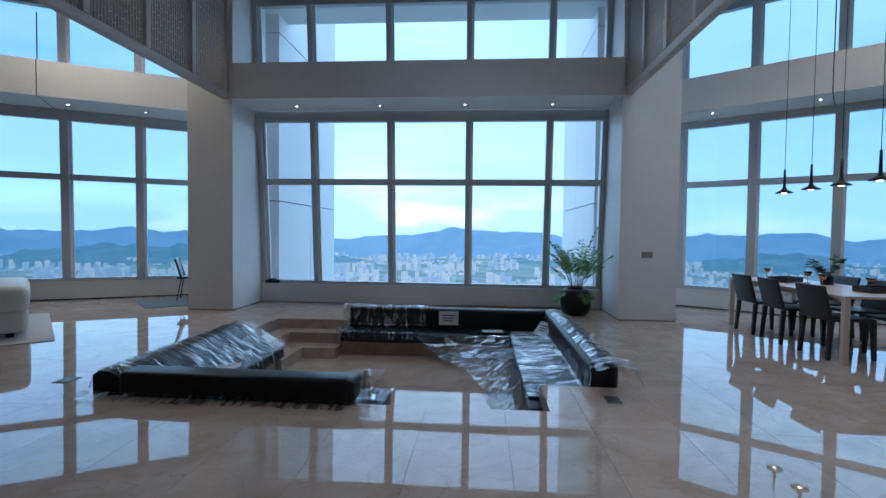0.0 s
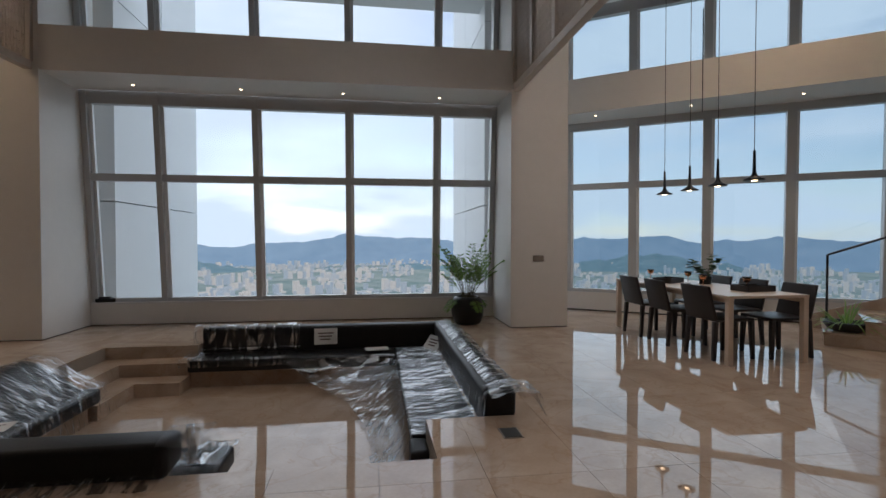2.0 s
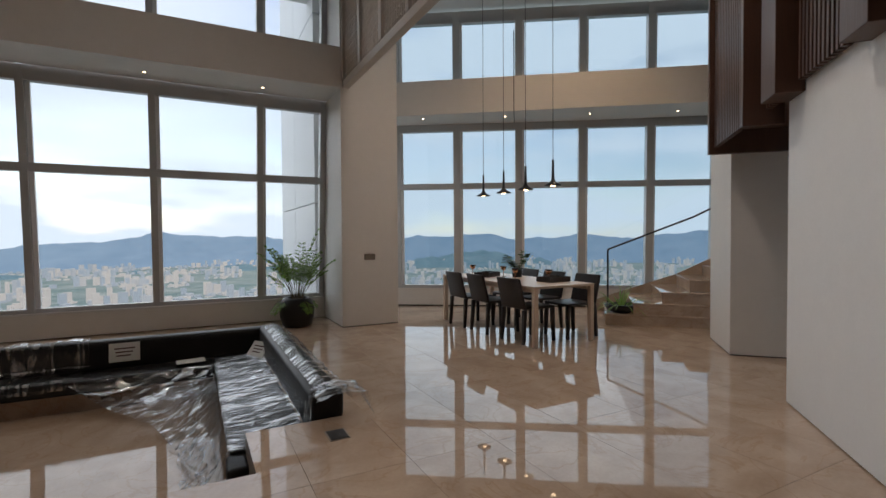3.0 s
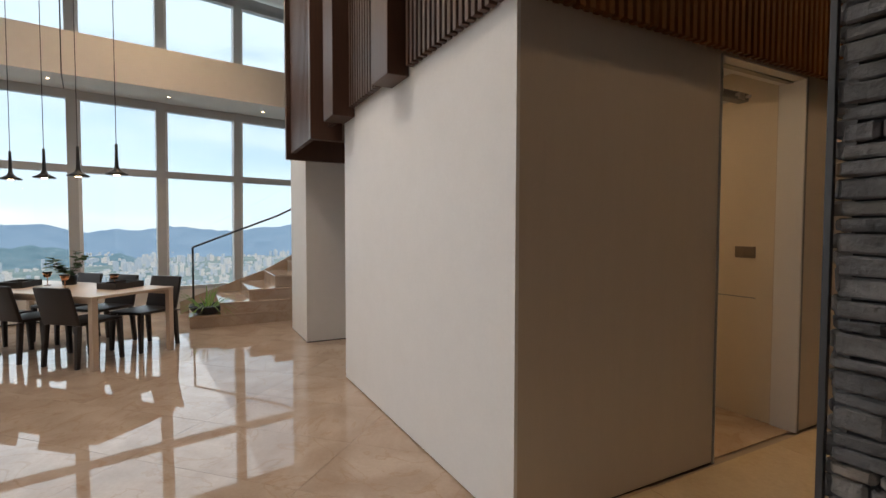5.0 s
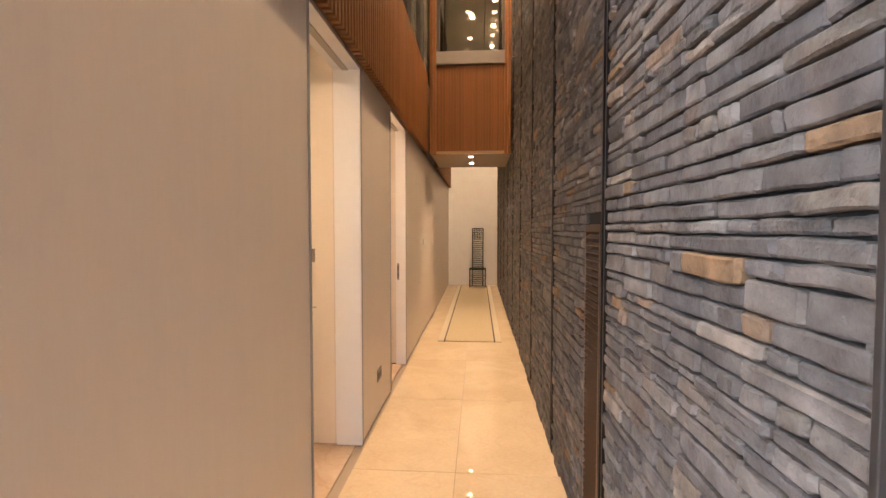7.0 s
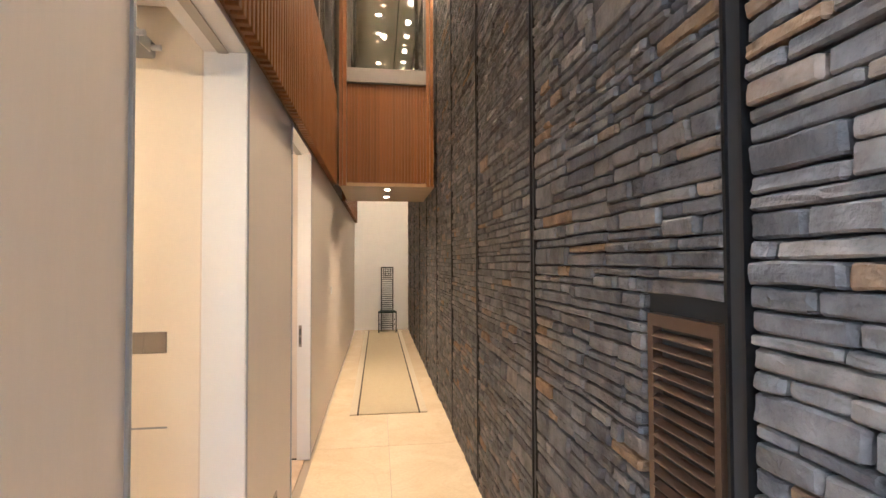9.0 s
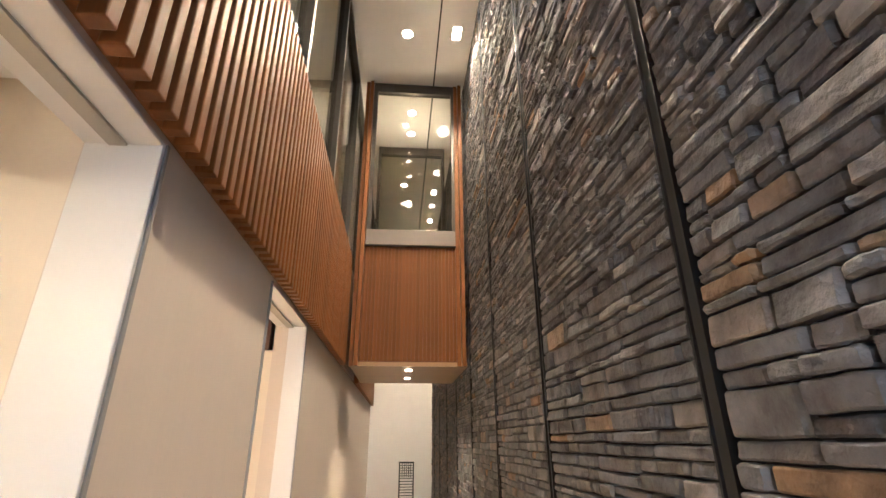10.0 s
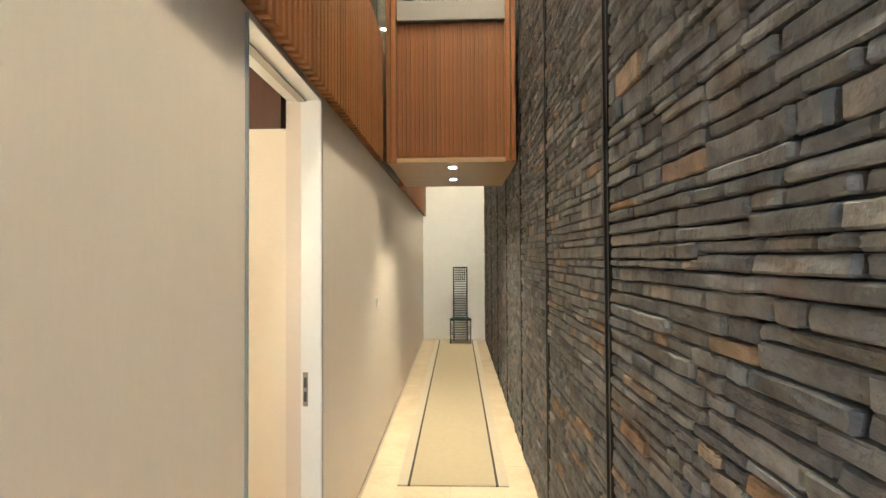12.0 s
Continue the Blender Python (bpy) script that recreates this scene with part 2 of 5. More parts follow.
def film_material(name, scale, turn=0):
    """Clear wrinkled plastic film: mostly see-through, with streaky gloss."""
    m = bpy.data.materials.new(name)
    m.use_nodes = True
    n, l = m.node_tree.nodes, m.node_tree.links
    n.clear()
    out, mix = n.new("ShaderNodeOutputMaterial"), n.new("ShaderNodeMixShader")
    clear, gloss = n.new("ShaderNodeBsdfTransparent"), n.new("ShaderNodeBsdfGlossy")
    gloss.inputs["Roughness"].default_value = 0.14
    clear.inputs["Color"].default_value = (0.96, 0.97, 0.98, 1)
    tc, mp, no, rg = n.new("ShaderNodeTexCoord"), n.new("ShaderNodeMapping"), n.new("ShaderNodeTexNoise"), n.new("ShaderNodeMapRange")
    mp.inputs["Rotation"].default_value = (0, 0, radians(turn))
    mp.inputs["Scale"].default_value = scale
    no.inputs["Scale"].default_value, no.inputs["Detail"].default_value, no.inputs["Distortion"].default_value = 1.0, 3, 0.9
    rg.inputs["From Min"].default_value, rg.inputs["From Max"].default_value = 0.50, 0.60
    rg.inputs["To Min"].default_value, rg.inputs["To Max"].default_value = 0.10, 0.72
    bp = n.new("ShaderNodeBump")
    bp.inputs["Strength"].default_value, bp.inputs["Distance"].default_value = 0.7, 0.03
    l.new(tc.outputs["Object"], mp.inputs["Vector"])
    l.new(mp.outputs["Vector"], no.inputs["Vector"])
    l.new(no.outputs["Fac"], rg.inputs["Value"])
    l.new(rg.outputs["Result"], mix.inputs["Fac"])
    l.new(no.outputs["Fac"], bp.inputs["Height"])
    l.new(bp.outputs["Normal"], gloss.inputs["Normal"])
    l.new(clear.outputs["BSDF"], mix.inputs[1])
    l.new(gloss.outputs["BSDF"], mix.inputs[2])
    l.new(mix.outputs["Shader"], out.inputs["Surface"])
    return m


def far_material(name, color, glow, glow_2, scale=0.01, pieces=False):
    """Distant land or buildings with haze put in as a glowing colour: two hazy tones, by patches or from building to
    building.
    """
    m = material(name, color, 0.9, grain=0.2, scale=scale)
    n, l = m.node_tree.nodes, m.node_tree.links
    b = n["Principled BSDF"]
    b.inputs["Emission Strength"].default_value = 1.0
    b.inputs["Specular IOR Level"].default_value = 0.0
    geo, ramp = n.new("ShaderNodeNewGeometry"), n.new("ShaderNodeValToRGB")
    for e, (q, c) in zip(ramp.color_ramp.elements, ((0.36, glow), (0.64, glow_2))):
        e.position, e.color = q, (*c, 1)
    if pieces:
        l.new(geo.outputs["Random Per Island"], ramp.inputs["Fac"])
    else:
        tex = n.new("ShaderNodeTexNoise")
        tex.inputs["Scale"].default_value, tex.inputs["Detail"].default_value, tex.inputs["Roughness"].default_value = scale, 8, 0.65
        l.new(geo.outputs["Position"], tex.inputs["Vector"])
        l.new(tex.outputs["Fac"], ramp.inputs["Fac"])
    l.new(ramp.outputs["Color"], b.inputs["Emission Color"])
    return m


WHITE = material("white_plaster", (0.82, 0.81, 0.80), 0.6, grain=0.03, scale=60, bump=0.05)
WALLP = material("beige_wall_panel", (0.76, 0.72, 0.68), 0.55, grain=0.03, scale=80, bump=0.04)
TAUPE = material("taupe_wall_panel", (0.65, 0.57, 0.495), 0.5, grain=0.03, scale=120, bump=0.05, stretch=(1, 1, 0.1))
CEIL = material("ceiling_paint", (0.8, 0.8, 0.79), 0.8, grain=0.02, scale=40)
MARBLE = marble_material()
PALEMARBLE = marble_material("pale_corridor_marble", (0.56, 0.45, 0.31), (0.64, 0.53, 0.385), 0.1)
JOINT = material("tile_joint", (0.30, 0.24, 0.19), 0.5)
ALU = material("grey_window_frame", (0.52, 0.53, 0.54), 0.4, grain=0.02, scale=50)
GLASS = glass_material("window_glass", (0.95, 0.97, 0.98))
BLUEGLASS = glass_material("solar_window_glass", (0.78, 0.84, 0.87))
STONE = stone_material()
MORTAR = material("dark_mortar", (0.03, 0.03, 0.03), 0.9)
STEEL = material("black_steel", (0.025, 0.026, 0.028), 0.4, metal=0.7)
WOOD = material("teak_slat", (0.165, 0.064, 0.016), 0.45, grain=0.25, scale=18, bump=0.1, stretch=(4, 4, 0.25), spread=0.15)
WOOD.node_tree.nodes["Principled BSDF"].inputs["Specular IOR Level"].default_value = 0.25
# A darker brown than the corridor's slats, with the same grain.
DARKWOOD = material("dark_brown_slat", (0.085, 0.04, 0.025), 0.45, grain=0.25, scale=18, bump=0.1, stretch=(4, 4, 0.25), spread=0.1)
LATTICE = material("beige_lattice", (0.55, 0.48, 0.42), 0.5, grain=0.05, scale=40)
LEATHER = material("black_leather", (0.018, 0.017, 0.017), 0.42, grain=0.2, scale=60, bump=0.15)
BROWNLEATHER = material("dark_brown_leather", (0.022, 0.015, 0.013), 0.45, grain=0.2, scale=60, bump=0.15)
LEATHER.node_tree.nodes["Principled BSDF"].inputs["Specular IOR Level"].default_value = 0.22
CREAM = material("cream_leather", (0.62, 0.57, 0.48), 0.5, grain=0.05, scale=40, bump=0.1)
PANEL = material("exterior_panel", (0.80, 0.81, 0.82), 0.5, grain=0.03, scale=3)
# Teak of the bridge's underside, lightened: reflected light is put into its colour.
UNDERTEAK = material("lightened_underside_teak", (0.30, 0.19, 0.09), 0.4, grain=0.15, scale=12, stretch=(0.4, 4, 1))
VENT = material("brown_vent_metal", (0.085, 0.05, 0.032), 0.45, metal=0.2)
TRACKGREY = material("door_track_aluminium", (0.42, 0.40, 0.36), 0.45, metal=0.4)
CORNERSTEEL = material("grey_steel_edge", (0.06, 0.06, 0.062), 0.45, metal=0.6)
LIGHT = material("lamp_glow", (1.0, 0.72, 0.45), 0.5, emit=8)
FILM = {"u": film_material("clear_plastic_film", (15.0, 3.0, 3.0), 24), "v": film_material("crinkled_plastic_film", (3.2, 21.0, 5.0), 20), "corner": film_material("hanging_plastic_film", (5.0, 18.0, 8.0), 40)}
PAPER = material("white_paper", (0.75, 0.74, 0.72), 0.8)
INK = material("printed_ink", (0.12, 0.06, 0.06), 0.8)
TABLEWOOD = material("pale_oak_table", (0.62, 0.48, 0.36), 0.35, grain=0.08, scale=20, stretch=(1, 6, 1))
BLACKMETAL = material("black_metal", (0.015, 0.015, 0.016), 0.35)
BLACKPOT = material("black_ceramic", (0.012, 0.012, 0.013), 0.4, grain=0.2, scale=30, bump=0.1)
LEAF = leaf_material("fern_leaf", (0.15, 0.26, 0.065))
DARKLEAF = leaf_material("dark_green_leaf", (0.04, 0.085, 0.03))
STEM = material("plant_stem", (0.10, 0.08, 0.04), 0.7)
PLATE = material("bronze_plate", (0.26, 0.22, 0.185), 0.4, metal=0.3)
DARKPLATE = material("dark_steel_plate", (0.06, 0.06, 0.06), 0.4, metal=0.6)
COPPER = material("copper_cup", (0.65, 0.32, 0.18), 0.25, metal=1.0)
RUG = material("pale_green_grey_rug", (0.38, 0.315, 0.21), 0.95, grain=0.08, scale=200, bump=0.4)
RUGEDGE = material("rug_border", (0.42, 0.36, 0.27), 0.95, grain=0.08, scale=200, bump=0.4)
RUGLINE = material("rug_dark_line", (0.05, 0.035, 0.03), 0.95)
GREYRUG = material("grey_rug", (0.16, 0.17, 0.17), 0.95, grain=0.1, scale=150, bump=0.3)
WINERED = material("wine_red_velvet", (0.09, 0.01, 0.015), 0.8, grain=0.2, scale=50)
CLOSET = material("cream_closet_wall", (0.74, 0.66, 0.55), 0.6, grain=0.02, scale=60)
JAMB = material("white_lacquer_jamb", (0.74, 0.73, 0.72), 0.4)
GREYPLASTIC = material("grey_plastic", (0.30, 0.30, 0.30), 0.5)
BRONZEFRAME = material("dark_bronze_frame", (0.06, 0.055, 0.05), 0.4, metal=0.5)
DARKGLASS = glass_material("smoked_glass", (0.8, 0.79, 0.74), 0.0, 0.1)
SILLGREY = material("grey_sill", (0.16, 0.14, 0.12), 0.5)
# Emission colours carry the haze here; none of these things shine by themselves.
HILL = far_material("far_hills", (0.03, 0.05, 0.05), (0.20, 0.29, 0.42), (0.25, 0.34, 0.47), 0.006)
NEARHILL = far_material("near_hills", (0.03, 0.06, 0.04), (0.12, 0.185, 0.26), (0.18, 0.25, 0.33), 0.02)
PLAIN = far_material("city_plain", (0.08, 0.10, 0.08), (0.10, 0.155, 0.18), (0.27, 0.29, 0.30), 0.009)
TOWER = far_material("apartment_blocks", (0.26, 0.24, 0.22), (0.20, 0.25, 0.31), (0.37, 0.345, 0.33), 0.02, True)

# ---------------- helpers ----------------


def box(bm, x0, x1, y0, y1, z0, z1, bevel=0.0, m=None):
    made = bmesh.ops.create_cube(bm, size=1)["verts"]
    bmesh.ops.scale(bm, vec=(x1 - x0, y1 - y0, z1 - z0), verts=made)
    bmesh.ops.translate(bm, vec=((x0 + x1) / 2, (y0 + y1) / 2, (z0 + z1) / 2), verts=made)
    if bevel:
        edges = list({e for v in made for e in v.link_edges})
        got = bmesh.ops.bevel(bm, geom=edges, offset=bevel, segments=2, affect="EDGES", profile=0.5)
        made = list({v for f in got["faces"] for v in f.verts} | {v for v in made if v.is_valid})
    if m is not None:
        bmesh.ops.transform(bm, matrix=m, verts=made)
    return made


def mesh_of(name, bm, mat, smooth=False):
    me = bpy.data.meshes.new(name)
    bm.to_mesh(me)
    bm.free()
    for mt in (mat if isinstance(mat, (list, tuple)) else [mat]):
        me.materials.append(mt)
    if smooth:
        for p in me.polygons:
            p.use_smooth = True
    return me


def part(name, bm, mat, parent=None, label="", m=None, smooth=False):
    ob = new(name, mesh_of(name, bm, mat, smooth))
    if parent is not None:
        ob.parent = parent
    if m is not None:
        ob.matrix_local = m
    if label:
        tagged(ob, label=label)
    return ob


def boxes(*rows, bevel=0.0):
    bm = bmesh.new()
    for r in rows:
        box(bm, *r, bevel=bevel)
    return bm


def structure(name, bm, mat, label, category, m=None, smooth=False):
    return tagged(part(name, bm, mat, None, "", m, smooth), label, category, kind="structure")


def thing(name, label, category, m=None, group=""):
    ob = new(name)
    ob.empty_display_size = 0.1
    if m is not None:
        ob.matrix_world = m
    return tagged(ob, label, category, group)


def tube(bm, a, b, r0, r1=None, n=10):
    a, b = Vector(a), Vector(b)
    d = b - a
    q = d.to_track_quat("Z", "Y").to_matrix().to_4x4()
    bmesh.ops.create_cone(bm, cap_ends=True, segments=n, radius1=r0, radius2=r0 if r1 is None else r1, depth=d.length,
                          matrix=Matrix.Translation((a + b) / 2) @ q)


def prism(bm, pts, z0, z1):
    """An upright prism over a plan outline."""
    lo = [bm.verts.new((x, y, z0)) for x, y in pts]
    hi = [bm.verts.new((x, y, z1)) for x, y in pts]
    bm.faces.new(hi)
    bm.faces.new(lo[::-1])
    n = len(pts)
    for i in range(n):
        bm.faces.new((lo[i], lo[(i + 1) % n], hi[(i + 1) % n], hi[i]))
    bmesh.ops.recalc_face_normals(bm, faces=bm.faces[:])


# ---------------- the large structure ----------------
TOP = 5.75                       # ceiling
SOFFIT, FASCIA = 3.6, 4.2
XL, XR, YEND = 3.68, 2.46, -11.5  # corridor: panelled side, stone side, end
WALL_Y = 0.04
P0, P1, Q0, Q1 = -3.15, 1.24, 5.3, 9.0  # the sunken seating pit
PIT_Z = -0.46
SLAB = -0.012                    # bed under the tiles

OUTLINE = [(-6.15, 14.75), (-3.35, 14.35), (4.15, 12.3), (10.95, 5.55), (13.0, -4.6), (13.0, -5.2), (6.5, -11.7), (2.0, -11.7), (-6.15, -0.3)]  # the storey's edge
OUT_UV = [((x - y) * 0.70711, (x + y) * 0.70711) for x, y in OUTLINE]


def clipped(poly, axis, limit, keep_less):
    """The part of a plan outline on one side of a line along an axis."""
    got = []
    for a, b in zip(poly, poly[1:] + poly[:1]):
        ia, ib = (a[axis] < limit) == keep_less, (b[axis] < limit) == keep_less
        if ia:
            got.append(a)
        if ia != ib:
            f = (limit - a[axis]) / (b[axis] - a[axis])
            got.append((a[0] + f * (b[0] - a[0]), a[1] + f * (b[1] - a[1])))
    return got


bm = bmesh.new()
middle = clipped(clipped(OUT_UV, 0, P0, False), 0, P1, True)
for poly in (clipped(OUT_UV, 0, P0, True), clipped(OUT_UV, 0, P1, False), clipped(middle, 1, Q0, True), clipped(middle, 1, Q1, False), [(0.55, Q0), (P1, Q0), (P1, 5.95), (0.55, 5.95)]):
    prism(bm, poly, -0.3, SLAB)
floor = structure("floor", bm, JOINT, "polished cream marble floor in large tiles", "floor", LIV)
pit = structure("pit_floor", boxes((P0, P1, Q0, Q1, PIT_Z - 0.1, PIT_Z)), MARBLE, "sunken cream marble floor of the seating pit", "floor", LIV)
structure("pit_wall", boxes((P0 - 0.1, P0, Q0 - 0.1, Q1 + 0.1, PIT_Z - 0.1, -0.3), (P1, P1 + 0.1, Q0 - 0.1, Q1 + 0.1, PIT_Z - 0.1, -0.3),
                            (P0, P1, Q0 - 0.1, Q0, PIT_Z - 0.1, -0.3), (P0, P1, Q1, Q1 + 0.1, PIT_Z - 0.1, -0.3), (0.552, 0.572, Q0, 5.95, PIT_Z, -0.3), (0.56, P1, 5.93, 5.952, PIT_Z, -0.3)),
          MARBLE, "marble side of the sunken seating pit", "wall", LIV)
# nested steps in the pit's corner
steps = tagged(thing("pit_steps", "three marble steps into the sunken seating pit", "steps", LIV), kind="structure")
for i in (1, 2):
    d, z = 0.3 * i, -0.153 * i
    part("step", boxes((P0, -2.06, Q1 - 0.1 - d, Q1 - 0.1 - d + 0.3, PIT_Z, z), (P0 + d - 0.3, P0 + d, 7.58, Q1 - 0.1 - d, PIT_Z, z)), MARBLE, steps)
part("step", boxes((P0, -2.06, Q1 - 0.1, Q1, PIT_Z, -0.002)), MARBLE, steps)

for u0, u1, nm in ((-5.02, -4.22, "wall_pillar_west"), (2.23, 3.13, "wall_pillar_east")):
    structure(nm, boxes((u0, u1, 9.49, 10.75, 0.012, TOP)), WALLP, "wide beige wall pillar beside the bay window", "pillar", LIV)
    structure("baseboard", boxes((u0 + 0.006, u1 - 0.006, 9.497, 10.74, 0, 0.012)), STEEL, "thin dark shadow gap under the pillar", "baseboard", LIV)
structure("bay_fascia", boxes((-4.22, 2.23, 9.493, 10.32, SOFFIT, FASCIA)), WALLP, "beige bulkhead above the bay window", "bulkhead", LIV)
structure("bay_plinth", boxes((-4.22, 2.23, 10.6, 11.0, 0.012, 0.34)), WALLP, "beige plinth under the bay window", "plinth", LIV)
structure("bay_sill", boxes((-4.22, 2.23, 10.585, 10.72, 0.34, 0.362), bevel=0.004), JAMB, "white sill on the plinth under the bay window", "sill", LIV)


def facade(name, m, edges, z0, z1, rail, lean=0.09, depth=0.14, wide=0.085, glass=GLASS):
    """A glazed front in its own frame: x along, y outwards, posts at the given places; the glass leans in towards the top."""
    win = tagged(thing(name, "tall grey-framed window over the city", "window", m), kind="structure")

    def leant(nm, row, mat):
        bm = boxes(row)
        for v in bm.verts:
            v.co.y -= lean * v.co.z
        return part(nm, bm, mat, win)
    for x in edges:
        leant("mullion", (x - wide / 2, x + wide / 2, -depth, 0, z0, z1), ALU)
        leant("gasket", (x + wide / 2, x + wide / 2 + 0.05, -depth + 0.07, -0.02, z0, z1), PANEL)
    for z, h in ((z0 + 0.03, 0.06), (rail, 0.11), (z1 - 0.09, 0.2)):
        for a, b in zip(edges, edges[1:]):
            leant("transom", (a + wide / 2, b - wide / 2, -depth + 0.012, -0.012, z - h / 2, z + h / 2), ALU)
    for a, b in zip(edges, edges[1:]):
        for lo, hi in ((z0, rail), (rail, z1)):
            g = leant("pane", (a + wide / 2, b - wide / 2, -0.06, -0.05, lo + 0.03, hi - 0.05), glass)
            g.visible_shadow = False
    return win


BAY = [-4.17, -3.15, -1.70, -0.25, 1.20, 2.18]
facade("window_1", LIV @ pose(0, 10.8, 0), BAY, 0.36, 3.6, 2.31)
facade("window_2", LIV @ pose(0, 10.8, 0), BAY, 3.9, TOP - 0.1, 5.55)
DIN = Matrix(((0.2055, 0.9787, 0, 11.1), (-0.9787, 0.2055, 0, 4.1), (0, 0, 1, 0), (0, 0, 0, 1)))
SIT = Matrix(((0.963, 0.27, 0, 3.58), (-0.27, 0.963, 0, 12.4), (0, 0, 1, 0), (0, 0, 0, 1)))
DIN_E = [-1.2, -0.02, 1.17, 2.36, 3.6, 4.78, 5.98, 7.15, 8.35]
SIT_E = [-6.8, -5.6, -4.4, -3.2, -1.99, -0.78, 0.45]
for i, (fm, fe) in enumerate(((DIN, DIN_E), (SIT, SIT_E))):
    nm, where = (("dining", "dining"), ("sitting", "sitting"))[i]
    facade("window_%d" % (3 + 2 * i), fm, fe, 0.36, 3.6, 2.35, 0.035, wide=0.13, glass=BLUEGLASS)
    facade("window_%d" % (4 + 2 * i), fm, fe, 3.9, TOP - 0.1, 5.5, 0.035, wide=0.13, glass=BLUEGLASS)
    a, b = fe[0] - 0.3, fe[-1] + 0.3
    structure(nm + "_plinth", boxes((a, b, -0.12, 0.2, 0.02, 0.35)), WALLP, "beige plinth under the windows", "plinth", fm)
    structure("baseboard", boxes((a, b, -0.11, 0.2, 0, 0.02)), STEEL, "dark shadow gap under the plinth", "baseboard", fm)
    structure(nm + "_sill", boxes((a, b, -0.14, -0.02, 0.35, 0.372), bevel=0.004), JAMB, "white sill on the plinth under the windows", "sill", fm)
    structure(nm + "_spandrel", boxes((a, b, -0.32, 0.04, 3.606, 3.894)), ALU, "grey spandrel between the window rows", "spandrel", fm)
    bk = fm @ (pose(3.5, 0, 0) @ pose(0, 0, -0.06, 0, 0, -3.2) @ pose(-3.5, 0, 0)) if i == 0 else fm
    sj = (-2.12, 1.1)[1 - i]
    bj = tagged(thing("bulkhead_joint", "dark expansion joint with a thin rod on the bulkhead", "joint", bk), kind="structure")
    part("joint", boxes((sj, sj + 0.014, -1.253, -1.249, SOFFIT, FASCIA)), STEEL, bj)
    part("joint", boxes((sj, sj + 0.014, -1.249, -0.3, SOFFIT - 0.003, SOFFIT + 0.001)), STEEL, bj)
    part("rod", boxes((sj, sj + 0.016, -1.2, -1.184, FASCIA, 5.0)), STEEL, bj)
    structure(nm + "_bulkhead", boxes((a - 1, b, -1.25, -0.3, SOFFIT, FASCIA)), WALLP, "beige bulkhead above the windows", "bulkhead", bk)
bm = bmesh.new()
prism(bm, OUTLINE, TOP, TOP + 0.1)
structure("ceiling", bm, CEIL, "white ceiling with round downlights", "ceiling")

# corridor: panelled side with two doorways, stone side, end wall
D1A, D1B, D2A, D2B, DOOR = -1.44, -2.38, -3.42, -4.28, 2.45
corr = structure("wall_corridor", boxes((XL, XL + 0.18, D1A, WALL_Y - 0.02, 0.012, 2.47), (XL, XL + 0.18, D2A, D1B, 0.012, 2.47), (XL, XL + 0.18, YEND, D2B, 0.012, 2.47),
                                        (XL, XL + 0.18, D1B, D1A, DOOR, 2.47), (XL, XL + 0.18, D2B, D2A, DOOR, 2.47)),
                 TAUPE, "taupe panelled corridor wall with two doorways", "wall")
structure("baseboard", boxes((XL + 0.008, XL + 0.17, D1A, WALL_Y - 0.03, 0, 0.012), (XL + 0.008, XL + 0.17, D2A, D1B, 0, 0.012), (XL + 0.008, XL + 0.17, YEND, D2B, 0, 0.012)), STEEL, "thin dark shadow gap under the corridor wall", "baseboard")
structure("wall_white", boxes((XL, 6.36, WALL_Y - 0.02, WALL_Y, 0.012, 2.62), (XL + 0.19, 6.36, -0.2, WALL_Y - 0.02, 0, 2.62)), WHITE, "smooth white wall beside the corridor", "wall")
structure("wall_stone", boxes((XR - 0.3, XR - 0.035, YEND, 0.07, 0, TOP), (-3.5, XR - 0.3, -0.2, 0.07, 0, TOP)), MORTAR, "wall of stacked dark slate strips", "wall")
structure("wall_end", boxes((XR - 0.3, 6.5, YEND - 0.2, YEND, 0, TOP)), WHITE, "white wall at the corridor's end", "wall")
structure("wall_stair", boxes((5.9, 6.36, -11.5, -0.2, 0, TOP), (6.36, 12.9, -5.2, -5.0, 0, TOP)), WHITE, "plain white wall behind the stair", "wall")
# Added walls out of view, coloured dark so that less light bounces back.
structure("wall_back", boxes((-6.2, -6.0, -0.2, 16, 0, TOP), (-6.0, -3.5, -0.2, 0.0, 0, TOP), (-6.0, -3, 14.6, 14.8, 0, TOP)), DARKWOOD, "unseen wall added to close the living room, darkened to cut bounce light", "wall")
structure("column", boxes((7.98, 8.95, -0.9, 0.06, 0.012, 2.45)), WALLP, "square beige column by the curved stair", "column")
structure("baseboard", boxes((7.986, 8.94, -0.89, 0.054, 0, 0.012)), STEEL, "dark shadow gap under the column", "baseboard")
